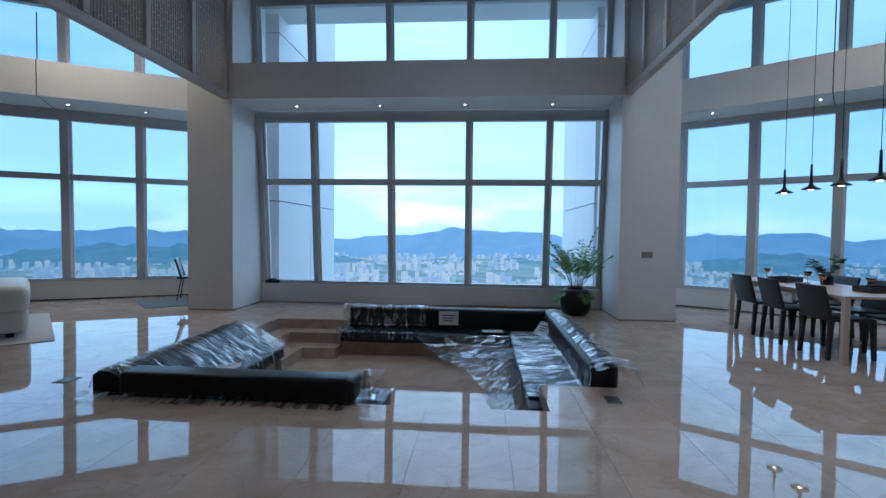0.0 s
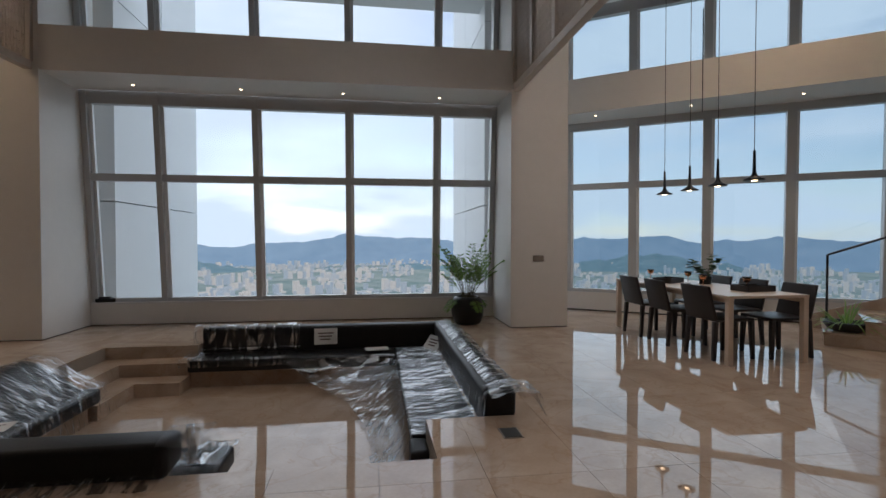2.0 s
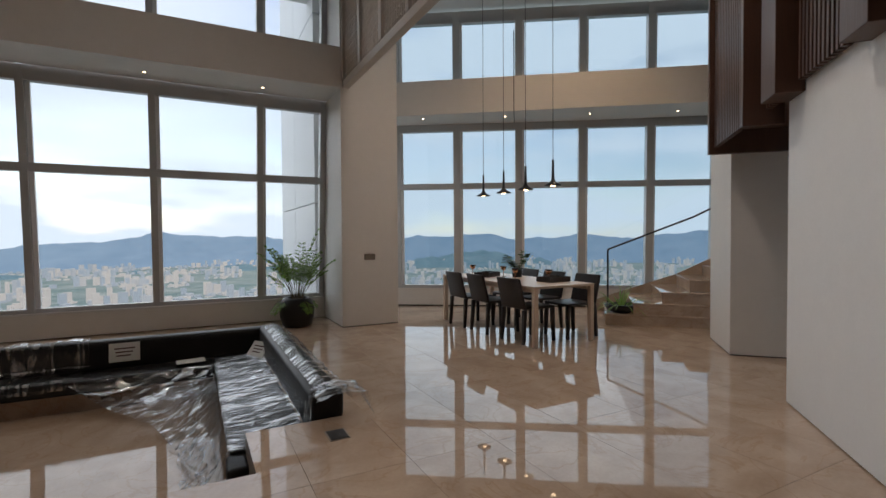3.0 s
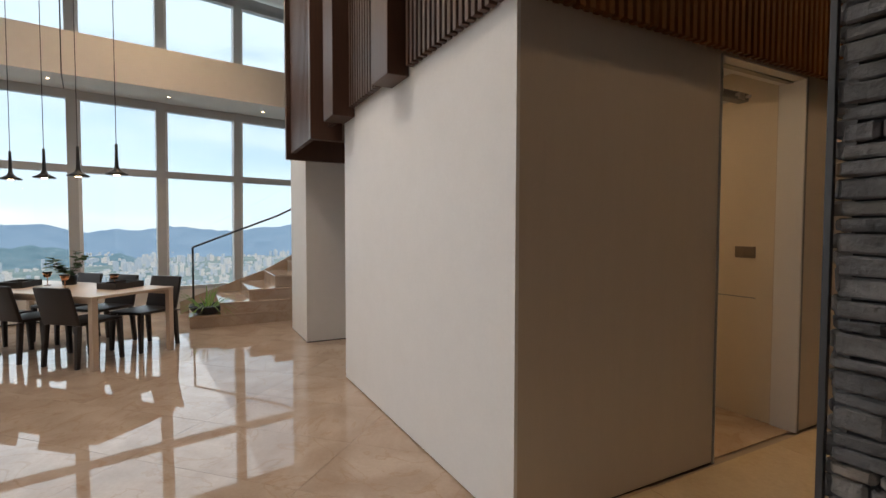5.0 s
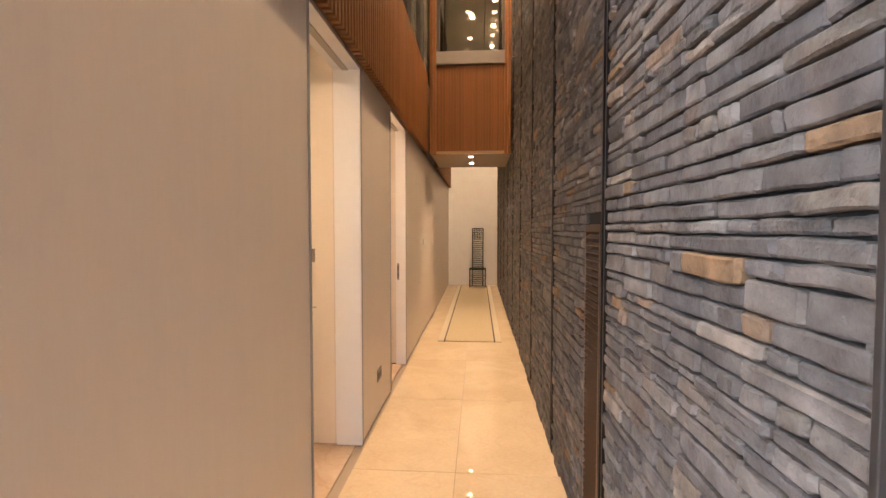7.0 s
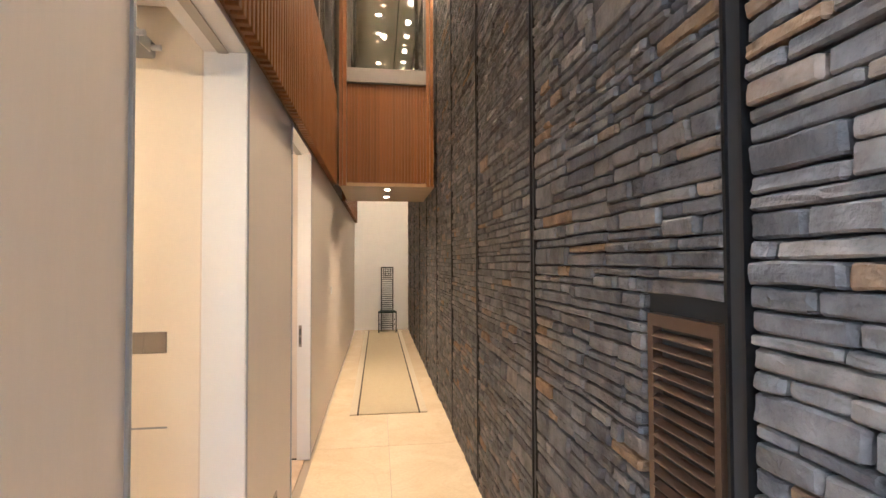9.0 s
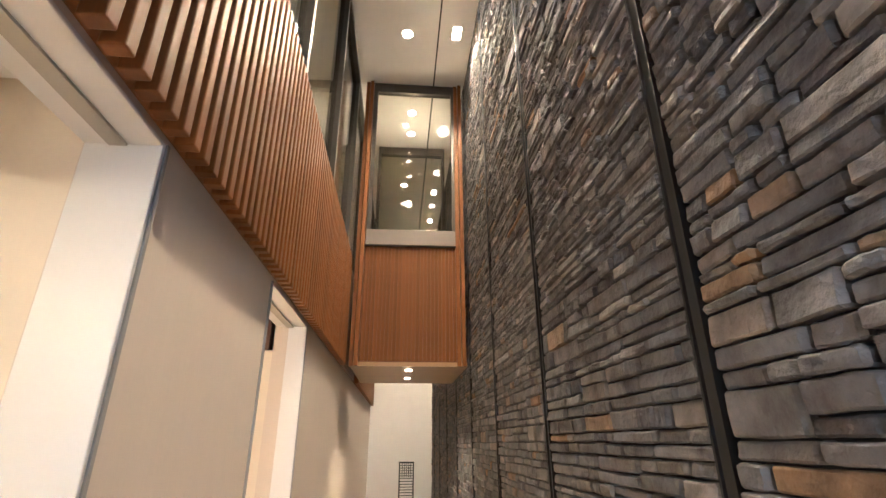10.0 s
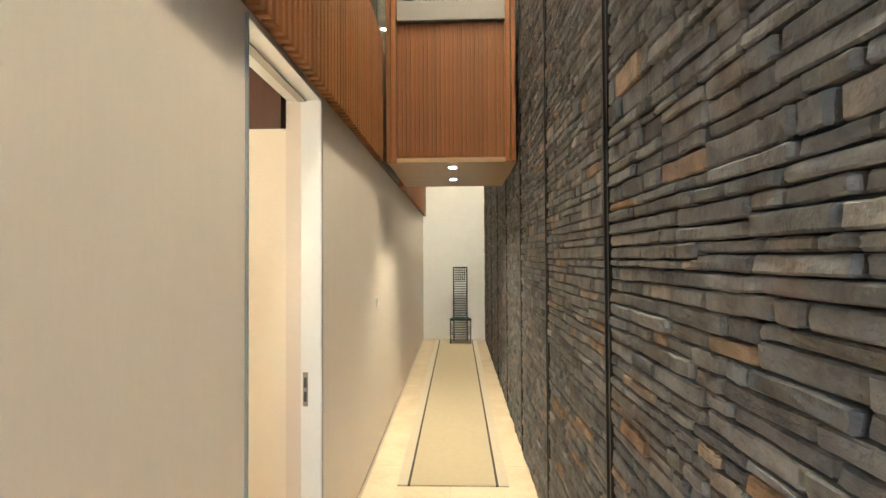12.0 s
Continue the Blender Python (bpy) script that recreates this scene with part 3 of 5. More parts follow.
# door reveals
for ya, yb, nm in ((D1A, D1B, "door_1"), (D2A, D2B, "door_2")):
    dr = tagged(thing(nm, "white lacquered frame of an open doorway", "door frame"), kind="structure")
    part("jamb", boxes((XL - 0.004, XL + (0.17 if nm == "door_1" else 0.1), yb, yb + 0.012, 0, DOOR), bevel=0.003), JAMB, dr)
    part("jamb", boxes((XL - 0.004, XL + 0.17, ya - 0.012, ya, 0, DOOR), bevel=0.003), JAMB, dr)
    part("head", boxes((XL - 0.004, XL + 0.17, yb + 0.012, ya - 0.012, DOOR - 0.012, DOOR), bevel=0.003), JAMB, dr)
    part("track", boxes((XL + 0.07, XL + 0.11, yb + 0.02, ya - 0.02, DOOR - 0.02, DOOR - 0.013)), TRACKGREY, dr)
    part("edge_trim", boxes((XL - 0.008, XL + 0.004, ya, ya + 0.012, 0.012, DOOR)), GREYPLASTIC, dr, "thin aluminium edge strip")
    part("edge_trim", boxes((XL - 0.008, XL + 0.004, yb - 0.012, yb, 0.012, DOOR)), GREYPLASTIC, dr, "thin aluminium edge strip")
# rooms behind the doorways
structure("wall_closet", boxes((XL + 0.18, 5.9, D1B - 0.05, D1B - 0.004, 0, 2.62), (5.2, 5.3, D1B, -0.2, 0, 2.62)), CLOSET, "cream wall inside the utility room", "wall")
structure("ceiling_closet", boxes((XL + 0.181, 5.9, D1B, -0.2, 2.62, 2.7)), CEIL, "white ceiling of the utility room", "ceiling")
structure("wall_panel_joint", boxes((XL + 0.3, 5.2, D1B - 0.006, D1B - 0.001, 0.905, 0.912)), GREYPLASTIC, "fine joint across the utility room's wall", "trim")
structure("wall_room", boxes((XL + 0.18, 5.9, D2B - 0.06, D2B - 0.002, 0, 2.3), (5.2, 5.3, D2B, D2A + 0.6, 0, 2.62), (XL + 0.18, 5.9, D2A + 0.6, D2A + 0.7, 0, 2.62)), CLOSET, "warm cream wall inside the second room", "wall")
structure("ceiling_room", boxes((XL + 0.181, 5.9, D2B - 0.06, D2A + 0.6, 2.62, 2.7), (XL + 0.2, 5.9, D2B - 0.06, D2B + 0.02, 2.3, 2.62)), DARKWOOD, "dark wooden ceiling of the second room", "ceiling")

# upper storey along the corridor
structure("upper_wall", boxes((XL - 0.02, XL + 0.2, YEND, WALL_Y + 0.01, 2.48, 3.5), (XL + 0.2, 6.36, -0.25, WALL_Y - 0.03, 2.63, TOP)), DARKWOOD, "dark backing of the slatted upper storey", "wall")


def slat_run(name, label, m, length, z0, z1, mat, pitch=0.062, thick=0.036, deep=0.05, rail=True):
    """A screen of upright slats in its own frame: x along, y towards the viewer."""
    t = thing(name, label, "slatted screen", m)
    me = mesh_of("slat", boxes((-thick / 2, thick / 2, 0, deep, z0, z1), bevel=0.004), mat)
    for i in range(int(length / pitch)):
        s = new("slat", me)
        s.parent, s.location = t, ((i + 0.5) * pitch, 0, 0)
    if rail:
        part("rail", boxes((0, length, -0.02, 0.004, z0 + 0.02, z0 + 0.1)), mat, t)
        part("rail", boxes((0, length, -0.02, 0.004, z1 - 0.1, z1 - 0.02)), mat, t)
    return t


# the corridor's upper slats face -x
SL = Matrix(((0, -1, 0, XL - 0.02), (-1, 0, 0, 0.12), (0, 0, 1, 0), (0, 0, 0, 1)))
slat_run("slat_screen", "warm teak slats cladding the upper corridor wall", SL, 6.05, 2.45, 3.5, WOOD)
slat_run("slat_screen", "warm teak slats cladding the upper corridor wall beyond the bridge", SL @ pose(7.5, 0, 0), 4.0, 2.45, 3.5, WOOD)
# windows above the slats
uw = tagged(thing("window_7", "row of smoked glass windows in dark frames above the slats", "window"), kind="structure")
for i in range(9):
    y = 0.1 - 1.2 * i
    part("frame", boxes((XL - 0.01, XL + 0.09, y - 0.05, y, 3.5, TOP)), BRONZEFRAME, uw)
    part("pane", boxes((XL + 0.03, XL + 0.04, y - 1.2, y - 0.05, 3.56, TOP - 0.08)), DARKGLASS, uw)
part("frame", boxes((XL - 0.012, XL + 0.092, -10.7, 0.1, 3.5, 3.56)), BRONZEFRAME, uw)
part("frame", boxes((XL - 0.012, XL + 0.092, -10.7, 0.1, TOP - 0.08, TOP)), BRONZEFRAME, uw)
structure("wall_loft", boxes((4.9, 5.0, YEND, -0.3, 2.7, TOP)), WALLP, "beige wall behind the upper windows", "wall")
structure("floor_loft", boxes((XL + 0.2, 4.9, YEND, -0.3, 2.72, 2.8)), TAUPE, "upper floor behind the slats", "floor")

# bridge across the corridor
BR0, BR1, BX0, BX1 = -5.95, -7.35, 2.56, 3.5
br = thing("bridge_room", "teak-slatted bridge across the corridor with a glass front", "bridge")
part("underside", boxes((XR + 0.02, XL - 0.1, BR1, BR0, 2.45, 2.49)), UNDERTEAK, br)
part("front_panel", boxes((BX0 - 0.02, BX1 + 0.02, BR0 - 0.08, BR0 - 0.04, 2.49, 3.67)), WOOD, br)
part("back_panel", boxes((BX0 - 0.02, BX1 + 0.02, BR1 + 0.04, BR1 + 0.08, 2.49, 3.67)), WOOD, br)
part("floor_slab", boxes((BX0, BX1, BR1 + 0.08, BR0 - 0.08, 3.55, 3.6)), TAUPE, br)
sm = mesh_of("slat", boxes((-0.0155, 0.0155, 0, 0.02, 2.5, 3.665), bevel=0.003), WOOD)
for i in range(25):
    s = new("slat", sm)
    s.parent, s.location = br, (BX0 + 0.028 + i * 0.0368, BR0 - 0.04, 0)
for x in (XR + 0.03, BX1 + 0.005):
    part("corner_board", boxes((x, x + 0.04, BR0 - 0.1, BR0 + 0.04, 2.45, TOP - 0.02), bevel=0.004), WOOD, br)
    part("corner_board", boxes((x + 0.045, x + 0.085, BR0 - 0.1, BR0 + 0.015, 2.45, TOP - 0.02), bevel=0.004), WOOD, br)
for y in (BR0, BR1 + 0.08):
    part("sill", boxes((BX0, BX1, y - 0.08, y + 0.012, 3.67, 3.84), bevel=0.004), SILLGREY, br)
    part("frame", boxes((BX0, BX0 + 0.045, y - 0.07, y, 3.84, TOP - 0.02)), BRONZEFRAME, br)
    part("frame", boxes((BX1 - 0.045, BX1, y - 0.07, y, 3.84, TOP - 0.02)), BRONZEFRAME, br)
    part("frame", boxes((BX0 + 0.045, BX1 - 0.045, y - 0.07, y, TOP - 0.14, TOP - 0.02)), BRONZEFRAME, br)
    part("pane", boxes((BX0 + 0.045, BX1 - 0.045, y - 0.04, y - 0.03, 3.84, TOP - 0.14)), DARKGLASS, br)

# slatted boxes above the white wall, stepping out towards the column
for x0, x1, y, z0 in ((3.62, 4.84, WALL_Y + 0.01, 2.46), (5.16, 6.02, WALL_Y + 0.03, 2.46), (6.36, 6.56, WALL_Y + 0.06, 2.4), (6.66, 7.84, WALL_Y + 0.17, 2.32)):
    slat_run("slat_screen", "dark brown slats of the stair screen above the white wall", pose(x0, y, 0), x1 - x0, z0, 4.6, DARKWOOD)
for x0, x1, y0, y1, z0 in ((4.85, 5.15, 0.045, 0.2, 2.42), (6.03, 6.35, 0.045, 0.24, 2.4), (6.57, 6.65, 0.0, 0.31, 2.28), (7.85, 7.92, -0.6, 0.31, 2.25)):
    tagged(part("screen_post", boxes((x0, x1, y0, y1, z0, TOP - 0.01), bevel=0.006), DARKWOOD), "tall dark brown post of the stair screen", "post", "posts of the stair screen")
structure("stair_underside", boxes((6.36, 8.5, -1.2, WALL_Y + 0.09, 2.5, 2.6)), DARKWOOD, "dark underside of the upper stair", "ceiling")
structure("wall_upper_stair", boxes((6.36, 8.4, -1.2, -1.1, 2.6, TOP)), DARKWOOD, "dark wall behind the stair screen", "wall")


# lattice screens hanging between the pillars and the room
def lattice(m, length, z0, z1):
    t = thing("lattice_screen", "pale beige lattice screen with upright bars", "lattice screen", m)
    part("bottom_rail", boxes((0, length, -0.05, 0.05, z0 - 0.11, z0), bevel=0.008), LATTICE, t)
    n = int(length / 0.82)
    for i in range(n + 1):
        x = i * length / n
        part("post", boxes((x - 0.045, x + 0.045, -0.06, 0.06, z0, z1), bevel=0.006), LATTICE, t)
    bars, ticks = mesh_of("bar", boxes((-0.006, 0.006, -0.02, 0.02, z0, z1)), LATTICE), bmesh.new()
    k = 0
    x = 0.08
    while x < length - 0.05:
        b = new("bar", bars)
        b.parent, b.location = t, (x, 0, 0)
        z = z0 + 0.08 + (k % 2) * 0.11
        while z < z1 - 0.05 and x < length - 0.1:
            box(ticks, x + 0.006, x + 0.044, -0.018, 0.018, z, z + 0.012)
            z += 0.22
        k += 1
        x += 0.05
    tagged(part("cross_bar", ticks, LATTICE, t), kind="stuff")
    return t


# m: x runs towards the room, y sideways
LAT = LIV @ Matrix(((0, 1, 0, 0), (-1, 0, 0, 9.49), (0, 0, 1, 0), (0, 0, 0, 1)))
lattice(LAT @ pose(0.01, -4.34, 0), 4.9, 3.70, TOP - 0.01)
lattice(LAT @ pose(0.01, 2.31, 0), 4.1, 3.70, TOP - 0.01)

# curved-side marble stair by the dining windows
stair = tagged(thing("marble_stair", "pale marble stair rising along the windows", "stairs"), kind="structure")
OPEN_SIDE = (9.6, 9.6, 9.64, 9.82, 10.08, 10.26, 10.36, 10.42, 10.46, 10.48)
for i, x in enumerate(OPEN_SIDE):
    y = 1.37 - 0.4 * i
    part("step", boxes((x + 0.012, 11.06, -3.9, y - 0.012, 0.172 * i + 0.0005, 0.172 * i + 0.142)), MARBLE, stair)
    part("tread", boxes((x, 11.06, -3.9, y, 0.172 * i + 0.142, 0.172 * (i + 1)), bevel=0.004), MARBLE, stair)
sk = bmesh.new()
prism(sk, [(1.5, 0.2), (1.16, 0.33), (0.15, 0.70), (-0.54, 1.06), (-3.9, 2.6), (-3.9, 0.0), (1.5, 0.0)], 11.06, 11.1)
bmesh.ops.transform(sk, matrix=Matrix(((0, 0, 1, 0), (1, 0, 0, 0), (0, 1, 0, 0), (0, 0, 0, 1))), verts=sk.verts[:])
part("skirting", sk, MARBLE, stair, "raised marble skirting along the windows")
hr = thing("handrail", "thin black metal handrail on the marble stair", "handrail")
pts = [(10.62, 1.3, 0.173), (10.62, 1.3, 1.13), (10.62, -0.02, 1.66), (10.62, -3.0, 3.2)]
bm = bmesh.new()
tube(bm, pts[0], pts[1], 0.016)
part("post", bm, BLACKMETAL, hr)
bm = bmesh.new()
for a, b in zip(pts[1:], pts[2:]):
    tube(bm, a, b, 0.016)
part("rail", bm, BLACKMETAL, hr)

# facing panels of the tower outside the bay
for s, u0, u1, vend in ((0, -4.9, -4.12, 14.9), (1, 2.2, 2.95, 14.7)):
    fin = tagged(thing("exterior_pier", "pale panelled pier of the tower outside the window", "pier", LIV), kind="structure")
    for k in range(-5, 6):
        for a, b in ((11.15, 13.0), (13.02, vend)):
            part("panel", boxes((u0, u1, a, b, 2.0 + 3.4 * k, 5.38 + 3.4 * k)), PANEL, fin)

# ---------------- the distance ----------------
GROUND = -185.0
rng = random.Random(4)
bm = bmesh.new()
bmesh.ops.create_grid(bm, x_segments=60, y_segments=60, size=4700)
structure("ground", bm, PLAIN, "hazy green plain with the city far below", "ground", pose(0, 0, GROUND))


def ridge(name, mat, dist, base, amp, seed, step=0.7, wid=500):
    """A ring of hills: a crest line with slopes on both sides."""
    bm = bmesh.new()
    rows = []
    for k in range(int(200 / step) + 1):
        a = radians(-75 + k * step)
        h = base + amp * (noise.noise((a * 3.1 + seed, seed, 0)) + 0.55 * noise.noise((a * 8.3, seed + 3, 0)) + 0.3 * noise.noise((a * 22, seed, 5)) + 0.14 * noise.noise((a * 70, seed, 5)))
        rows.append([bm.verts.new((math.cos(a) * (dist + o), math.sin(a) * (dist + o), GROUND - 5 + max(0, h) * f)) for o, f in ((-wid, 0), (-wid * 0.45, 0.5), (0, 1), (wid * 0.6, 0.3))])
    for r, s in zip(rows, rows[1:]):
        for i in range(3):
            bm.faces.new((r[i], s[i], s[i + 1], r[i + 1]))
    bmesh.ops.recalc_face_normals(bm, faces=bm.faces[:])
    return structure(name, bm, mat, "blue hazy mountain range on the horizon", "mountains", smooth=True)


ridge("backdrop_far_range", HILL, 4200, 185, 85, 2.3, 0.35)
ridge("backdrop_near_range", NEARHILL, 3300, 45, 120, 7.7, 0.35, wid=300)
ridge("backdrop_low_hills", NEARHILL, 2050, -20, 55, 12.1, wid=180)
verts, faces = [], []
for k in range(15000):
    a, d = radians(rng.uniform(-70, 120)), rng.uniform(1250, 3900)
    x, y = d * math.cos(a), d * math.sin(a)
    estate = noise.noise((x / 330, y / 330, 3))
    if estate < 0.03:
        continue
    tall = noise.noise((x / 160, y / 160, 9)) > 0.12
    w, dp, h, q = rng.uniform(8, 26), rng.uniform(8, 14), (rng.choice((24, 30, 36, 40)) if tall else rng.choice((4, 6, 8, 12))) * rng.uniform(0.8, 1.2), round(noise.noise((x / 500, y / 500, 8)) * 3) * 0.5
    c, s = math.cos(q), math.sin(q)
    n0 = len(verts)
    for z in (GROUND - 2, GROUND + h):
        for px, py in ((-w, -dp), (w, -dp), (w, dp), (-w, dp)):
            verts.append((x + (px * c - py * s) / 2, y + (px * s + py * c) / 2, z))
    faces += [tuple(n0 + i for i in f) for f in ((4, 5, 6, 7), (0, 1, 5, 4), (1, 2, 6, 5), (2, 3, 7, 6), (3, 0, 4, 7))]
me = bpy.data.meshes.new("city_blocks")
me.from_pydata(verts, [], faces)
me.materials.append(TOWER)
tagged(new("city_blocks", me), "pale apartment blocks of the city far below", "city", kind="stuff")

# ---------------- seating pit ----------------
def cushion(row, r=0.05, puff=0.012):
    """A soft upholstered block: a bevelled, subdivided box with a slight swell."""
    bm = bmesh.new()
    x0, x1, y0, y1, z0, z1 = row
    box(bm, *row)
    bmesh.ops.bevel(bm, geom=bm.edges[:], offset=min(r, 0.45 * min(x1 - x0, y1 - y0, z1 - z0)), segments=4, affect="EDGES", profile=0.5)
    for v in bm.verts:
        v.co += Vector((noise.noise(v.co * 5), noise.noise(v.co * 5 + Vector((9, 0, 0))), noise.noise(v.co * 5 + Vector((0, 9, 0))))) * puff
    return bm


SEAT = -0.12
s1 = thing("sofa", "black leather corner sofa sunk into the pit, under plastic", "sofa", LIV, "pit sofas")
part("plinth", boxes((-2.05, P1 - 0.01, 8.62, Q1 - 0.01, PIT_Z, SEAT - 0.14), (0.6, P1 - 0.01, 5.96, 8.61, PIT_Z, SEAT - 0.14)), MARBLE, s1, "cream marble plinth")
part("seat", cushion((-2.06, 0.44, 8.52, 8.99, SEAT - 0.14, SEAT), 0.025, 0.004), LEATHER, s1, smooth=True)
part("seat", cushion((0.45, 1.0, 5.97, 8.99, SEAT - 0.14, SEAT), 0.025, 0.004), LEATHER, s1, smooth=True)
part("end_panel", cushion((0.42, 0.56, 5.72, 5.98, PIT_Z + 0.01, SEAT - 0.02), 0.03), LEATHER, s1, smooth=True)
bm = bmesh.new()
prism(bm, [(8.965, SEAT), (8.995, SEAT), (8.995, 0.003), (9.17, 0.003), (9.175, 0.14), (9.165, 0.17), (9.14, 0.192), (9.1, 0.2), (9.03, 0.2), (8.99, 0.19), (8.968, 0.165), (8.96, 0.13)], -2.02, 1.02)
bmesh.ops.transform(bm, matrix=Matrix(((0, 0, 1, 0), (1, 0, 0, 0), (0, 1, 0, 0), (0, 0, 0, 1))), verts=bm.verts[:])
part("backrest", bm, LEATHER, s1)
part("backrest", cushion((0.99, P1 + 0.02, 5.97, 9.17, SEAT, 0.205), 0.055, 0.006), LEATHER, s1, smooth=True)
s2 = thing("sofa", "black leather corner sofa at the pit's near edge, under plastic", "sofa", LIV, "pit sofas")
part("plinth", boxes((P0 + 0.01, -2.6, Q0 + 0.01, 7.5, PIT_Z, SEAT - 0.14), (-2.59, -0.9, Q0 + 0.01, 5.95, PIT_Z, SEAT - 0.14)), MARBLE, s2, "cream marble plinth")
part("seat", cushion((-2.93, -2.5, 5.5, 7.56, SEAT - 0.14, SEAT), 0.03, 0.006), LEATHER, s2, smooth=True)
part("seat", cushion((-2.49, -0.82, 5.5, 6.0, SEAT - 0.14, SEAT), 0.03, 0.006), LEATHER, s2, smooth=True)
bm = bmesh.new()
prism(bm, [(P0 - 0.03, SEAT), (-2.6, SEAT), (-2.68, -0.03), (-2.98, 0.17), (-3.04, 0.195), (-3.12, 0.2), (P0 - 0.03, 0.16)], 5.28, 7.42)
bmesh.ops.transform(bm, matrix=Matrix(((1, 0, 0, 0), (0, 0, 1, 0), (0, 1, 0, 0), (0, 0, 0, 1))), verts=bm.verts[:])
bmesh.ops.recalc_face_normals(bm, faces=bm.faces[:])
part("backrest", bm, LEATHER, s2, "sloping backrest")
part("backrest", cushion((-2.94, -0.98, Q0 - 0.05, 5.5, 0.0, 0.2), 0.04, 0.006), LEATHER, s2, smooth=True)


def film(name, label, prof, a, b, along, seed, wrinkle=0.022, n=260, taper=0.0):
    """A thin plastic sheet: a profile (distance, height) carried from a to b along u or v, with wrinkles."""
    bm = bmesh.new()
    fine = []
    for (p, q), (r, s) in zip(prof, prof[1:]):
        k = max(2, int(math.hypot(r - p, s - q) / 0.035))
        fine += [(p + (r - p) * i / k, q + (s - q) * i / k) for i in range(k)]
    fine.append(prof[-1])
    grid = []
    for i in range(n + 1):
        row = []
        for j, (d, z) in enumerate(fine):
            shrink = 1 - taper * j / len(fine)
            t = b + (a + (b - a) * i / n - b) * shrink
            bend = 0.5 * noise.noise((t * 1.1 + seed, d * 1.1, seed))
            big = max(0.0, 1 - 3.2 * abs(noise.noise((t * 4.5 + d * 3 + bend * 4 + seed, d * 0.8 + bend, z))))
            thin = max(0.0, 1 - 4.5 * abs(noise.noise((t * 10 + d * 6 + bend * 7, d * 1.2 + seed, z))))
            hair = max(0.0, 1 - 5.0 * abs(noise.noise((t * 21 - d * 2.0 + bend * 8, d * 2.6, seed + z))))
            w = 0.9 * big + 0.75 * thin + 0.4 * hair - 0.5
            ragged = 0.5 * wrinkle * noise.noise((t * 9, d * 7, seed)) + (0.06 * noise.noise((d * 3, z * 6, seed + i // n)) if i in (0, n) else 0)
            p = (d + 0.35 * wrinkle * w, t + ragged) if along == "v" else (t + ragged, d + 0.35 * wrinkle * w)
            row.append(bm.verts.new((p[0], p[1], z + 0.006 + wrinkle * (0.4 + 0.5 * w))))
        grid.append(row)
    for r, s in zip(grid, grid[1:]):
        for j in range(len(fine) - 1):
            bm.faces.new((r[j], s[j], s[j + 1], r[j + 1]))
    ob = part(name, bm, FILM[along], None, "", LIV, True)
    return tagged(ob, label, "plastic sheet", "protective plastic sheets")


film("plastic_sheet", "clear wrinkled plastic sheet over the black sofa's arm", [(1.3, 0.12), (1.27, 0.2), (1.12, 0.235), (1.0, 0.16), (0.97, -0.07), (0.7, -0.1), (0.44, -0.1), (0.40, -0.2), (0.36, -0.34)], 5.9, 8.95, "v", 3)
film("plastic_sheet", "clear plastic sheet draped over the black sofa's far seat", [(9.2, 0.08), (9.19, 0.195), (8.98, 0.2), (8.955, 0.13), (8.95, -0.09), (8.7, -0.105), (8.52, -0.105), (8.505, -0.16), (8.5, -0.21)], -2.14, -0.8, "u", 8, 0.022)


def corner_film(seed=5):
    """The sheet that hangs from the seat edges across the pit's inner corner down to its floor."""
    top = [Vector(q) for q in ((-0.95, 8.51, -0.1), (-0.2, 8.5, -0.1), (0.43, 8.48, -0.1), (0.43, 7.4, -0.1), (0.42, 6.6, -0.1), (0.4, 5.9, -0.12))]
    low = [Vector(q) for q in ((-0.9, 8.48, -0.16), (-0.5, 8.2, -0.40), (-0.12, 7.75, -0.445), (0.1, 7.0, -0.445), (0.16, 6.4, -0.445), (0.12, 5.75, -0.44))]
    bm, grid, n, m = bmesh.new(), [], 200, 40
    for i in range(n + 1):
        f = min(i / n * 5, 4.999)
        k, g = int(f), f - int(f)
        a, b = top[k].lerp(top[k + 1], g), low[k].lerp(low[k + 1], g)
        row = []
        for j in range(m + 1):
            h = j / m
            p = a.lerp(b, h)
            p.z -= 0.1 * math.sin(math.pi * h) * (1 - h) * 0.6
            w = 0.0
            for sc, amp in ((3.0, 0.04), (8.0, 0.022), (20.0, 0.009)):
                w += amp * max(0.0, 1 - 3.5 * abs(noise.noise((f * sc * 0.5 + h * 1.5, h * sc * 0.25, seed + sc))))
            p += Vector((-0.5, -0.35, 0.6)) * w * min(1, 0.2 + 2 * h)
            p.z = max(p.z, PIT_Z + 0.004)
            row.append(bm.verts.new(p))
        grid.append(row)
    for r, q in zip(grid, grid[1:]):
        for j in range(m):
            bm.faces.new((r[j], q[j], q[j + 1], r[j + 1]))
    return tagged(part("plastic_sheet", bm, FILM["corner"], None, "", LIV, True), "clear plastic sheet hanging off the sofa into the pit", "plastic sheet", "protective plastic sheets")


corner_film()
film("plastic_sheet", "clear wrinkled plastic sheet over the near black sofa", [(P0 - 0.06, 0.04), (P0 - 0.04, 0.17), (-3.1, 0.205), (-2.96, 0.175), (-2.66, -0.02), (-2.5, -0.1), (-2.47, -0.22), (-2.44, -0.38)], 5.3, 7.6, "v", 21)
film("plastic_sheet", "clear plastic sheet bunched along the near sofa's back", [(5.1, 0.0), (5.18, 0.01), (5.232, 0.03)], -3.25, -0.85, "u", 31, 0.016, 160)
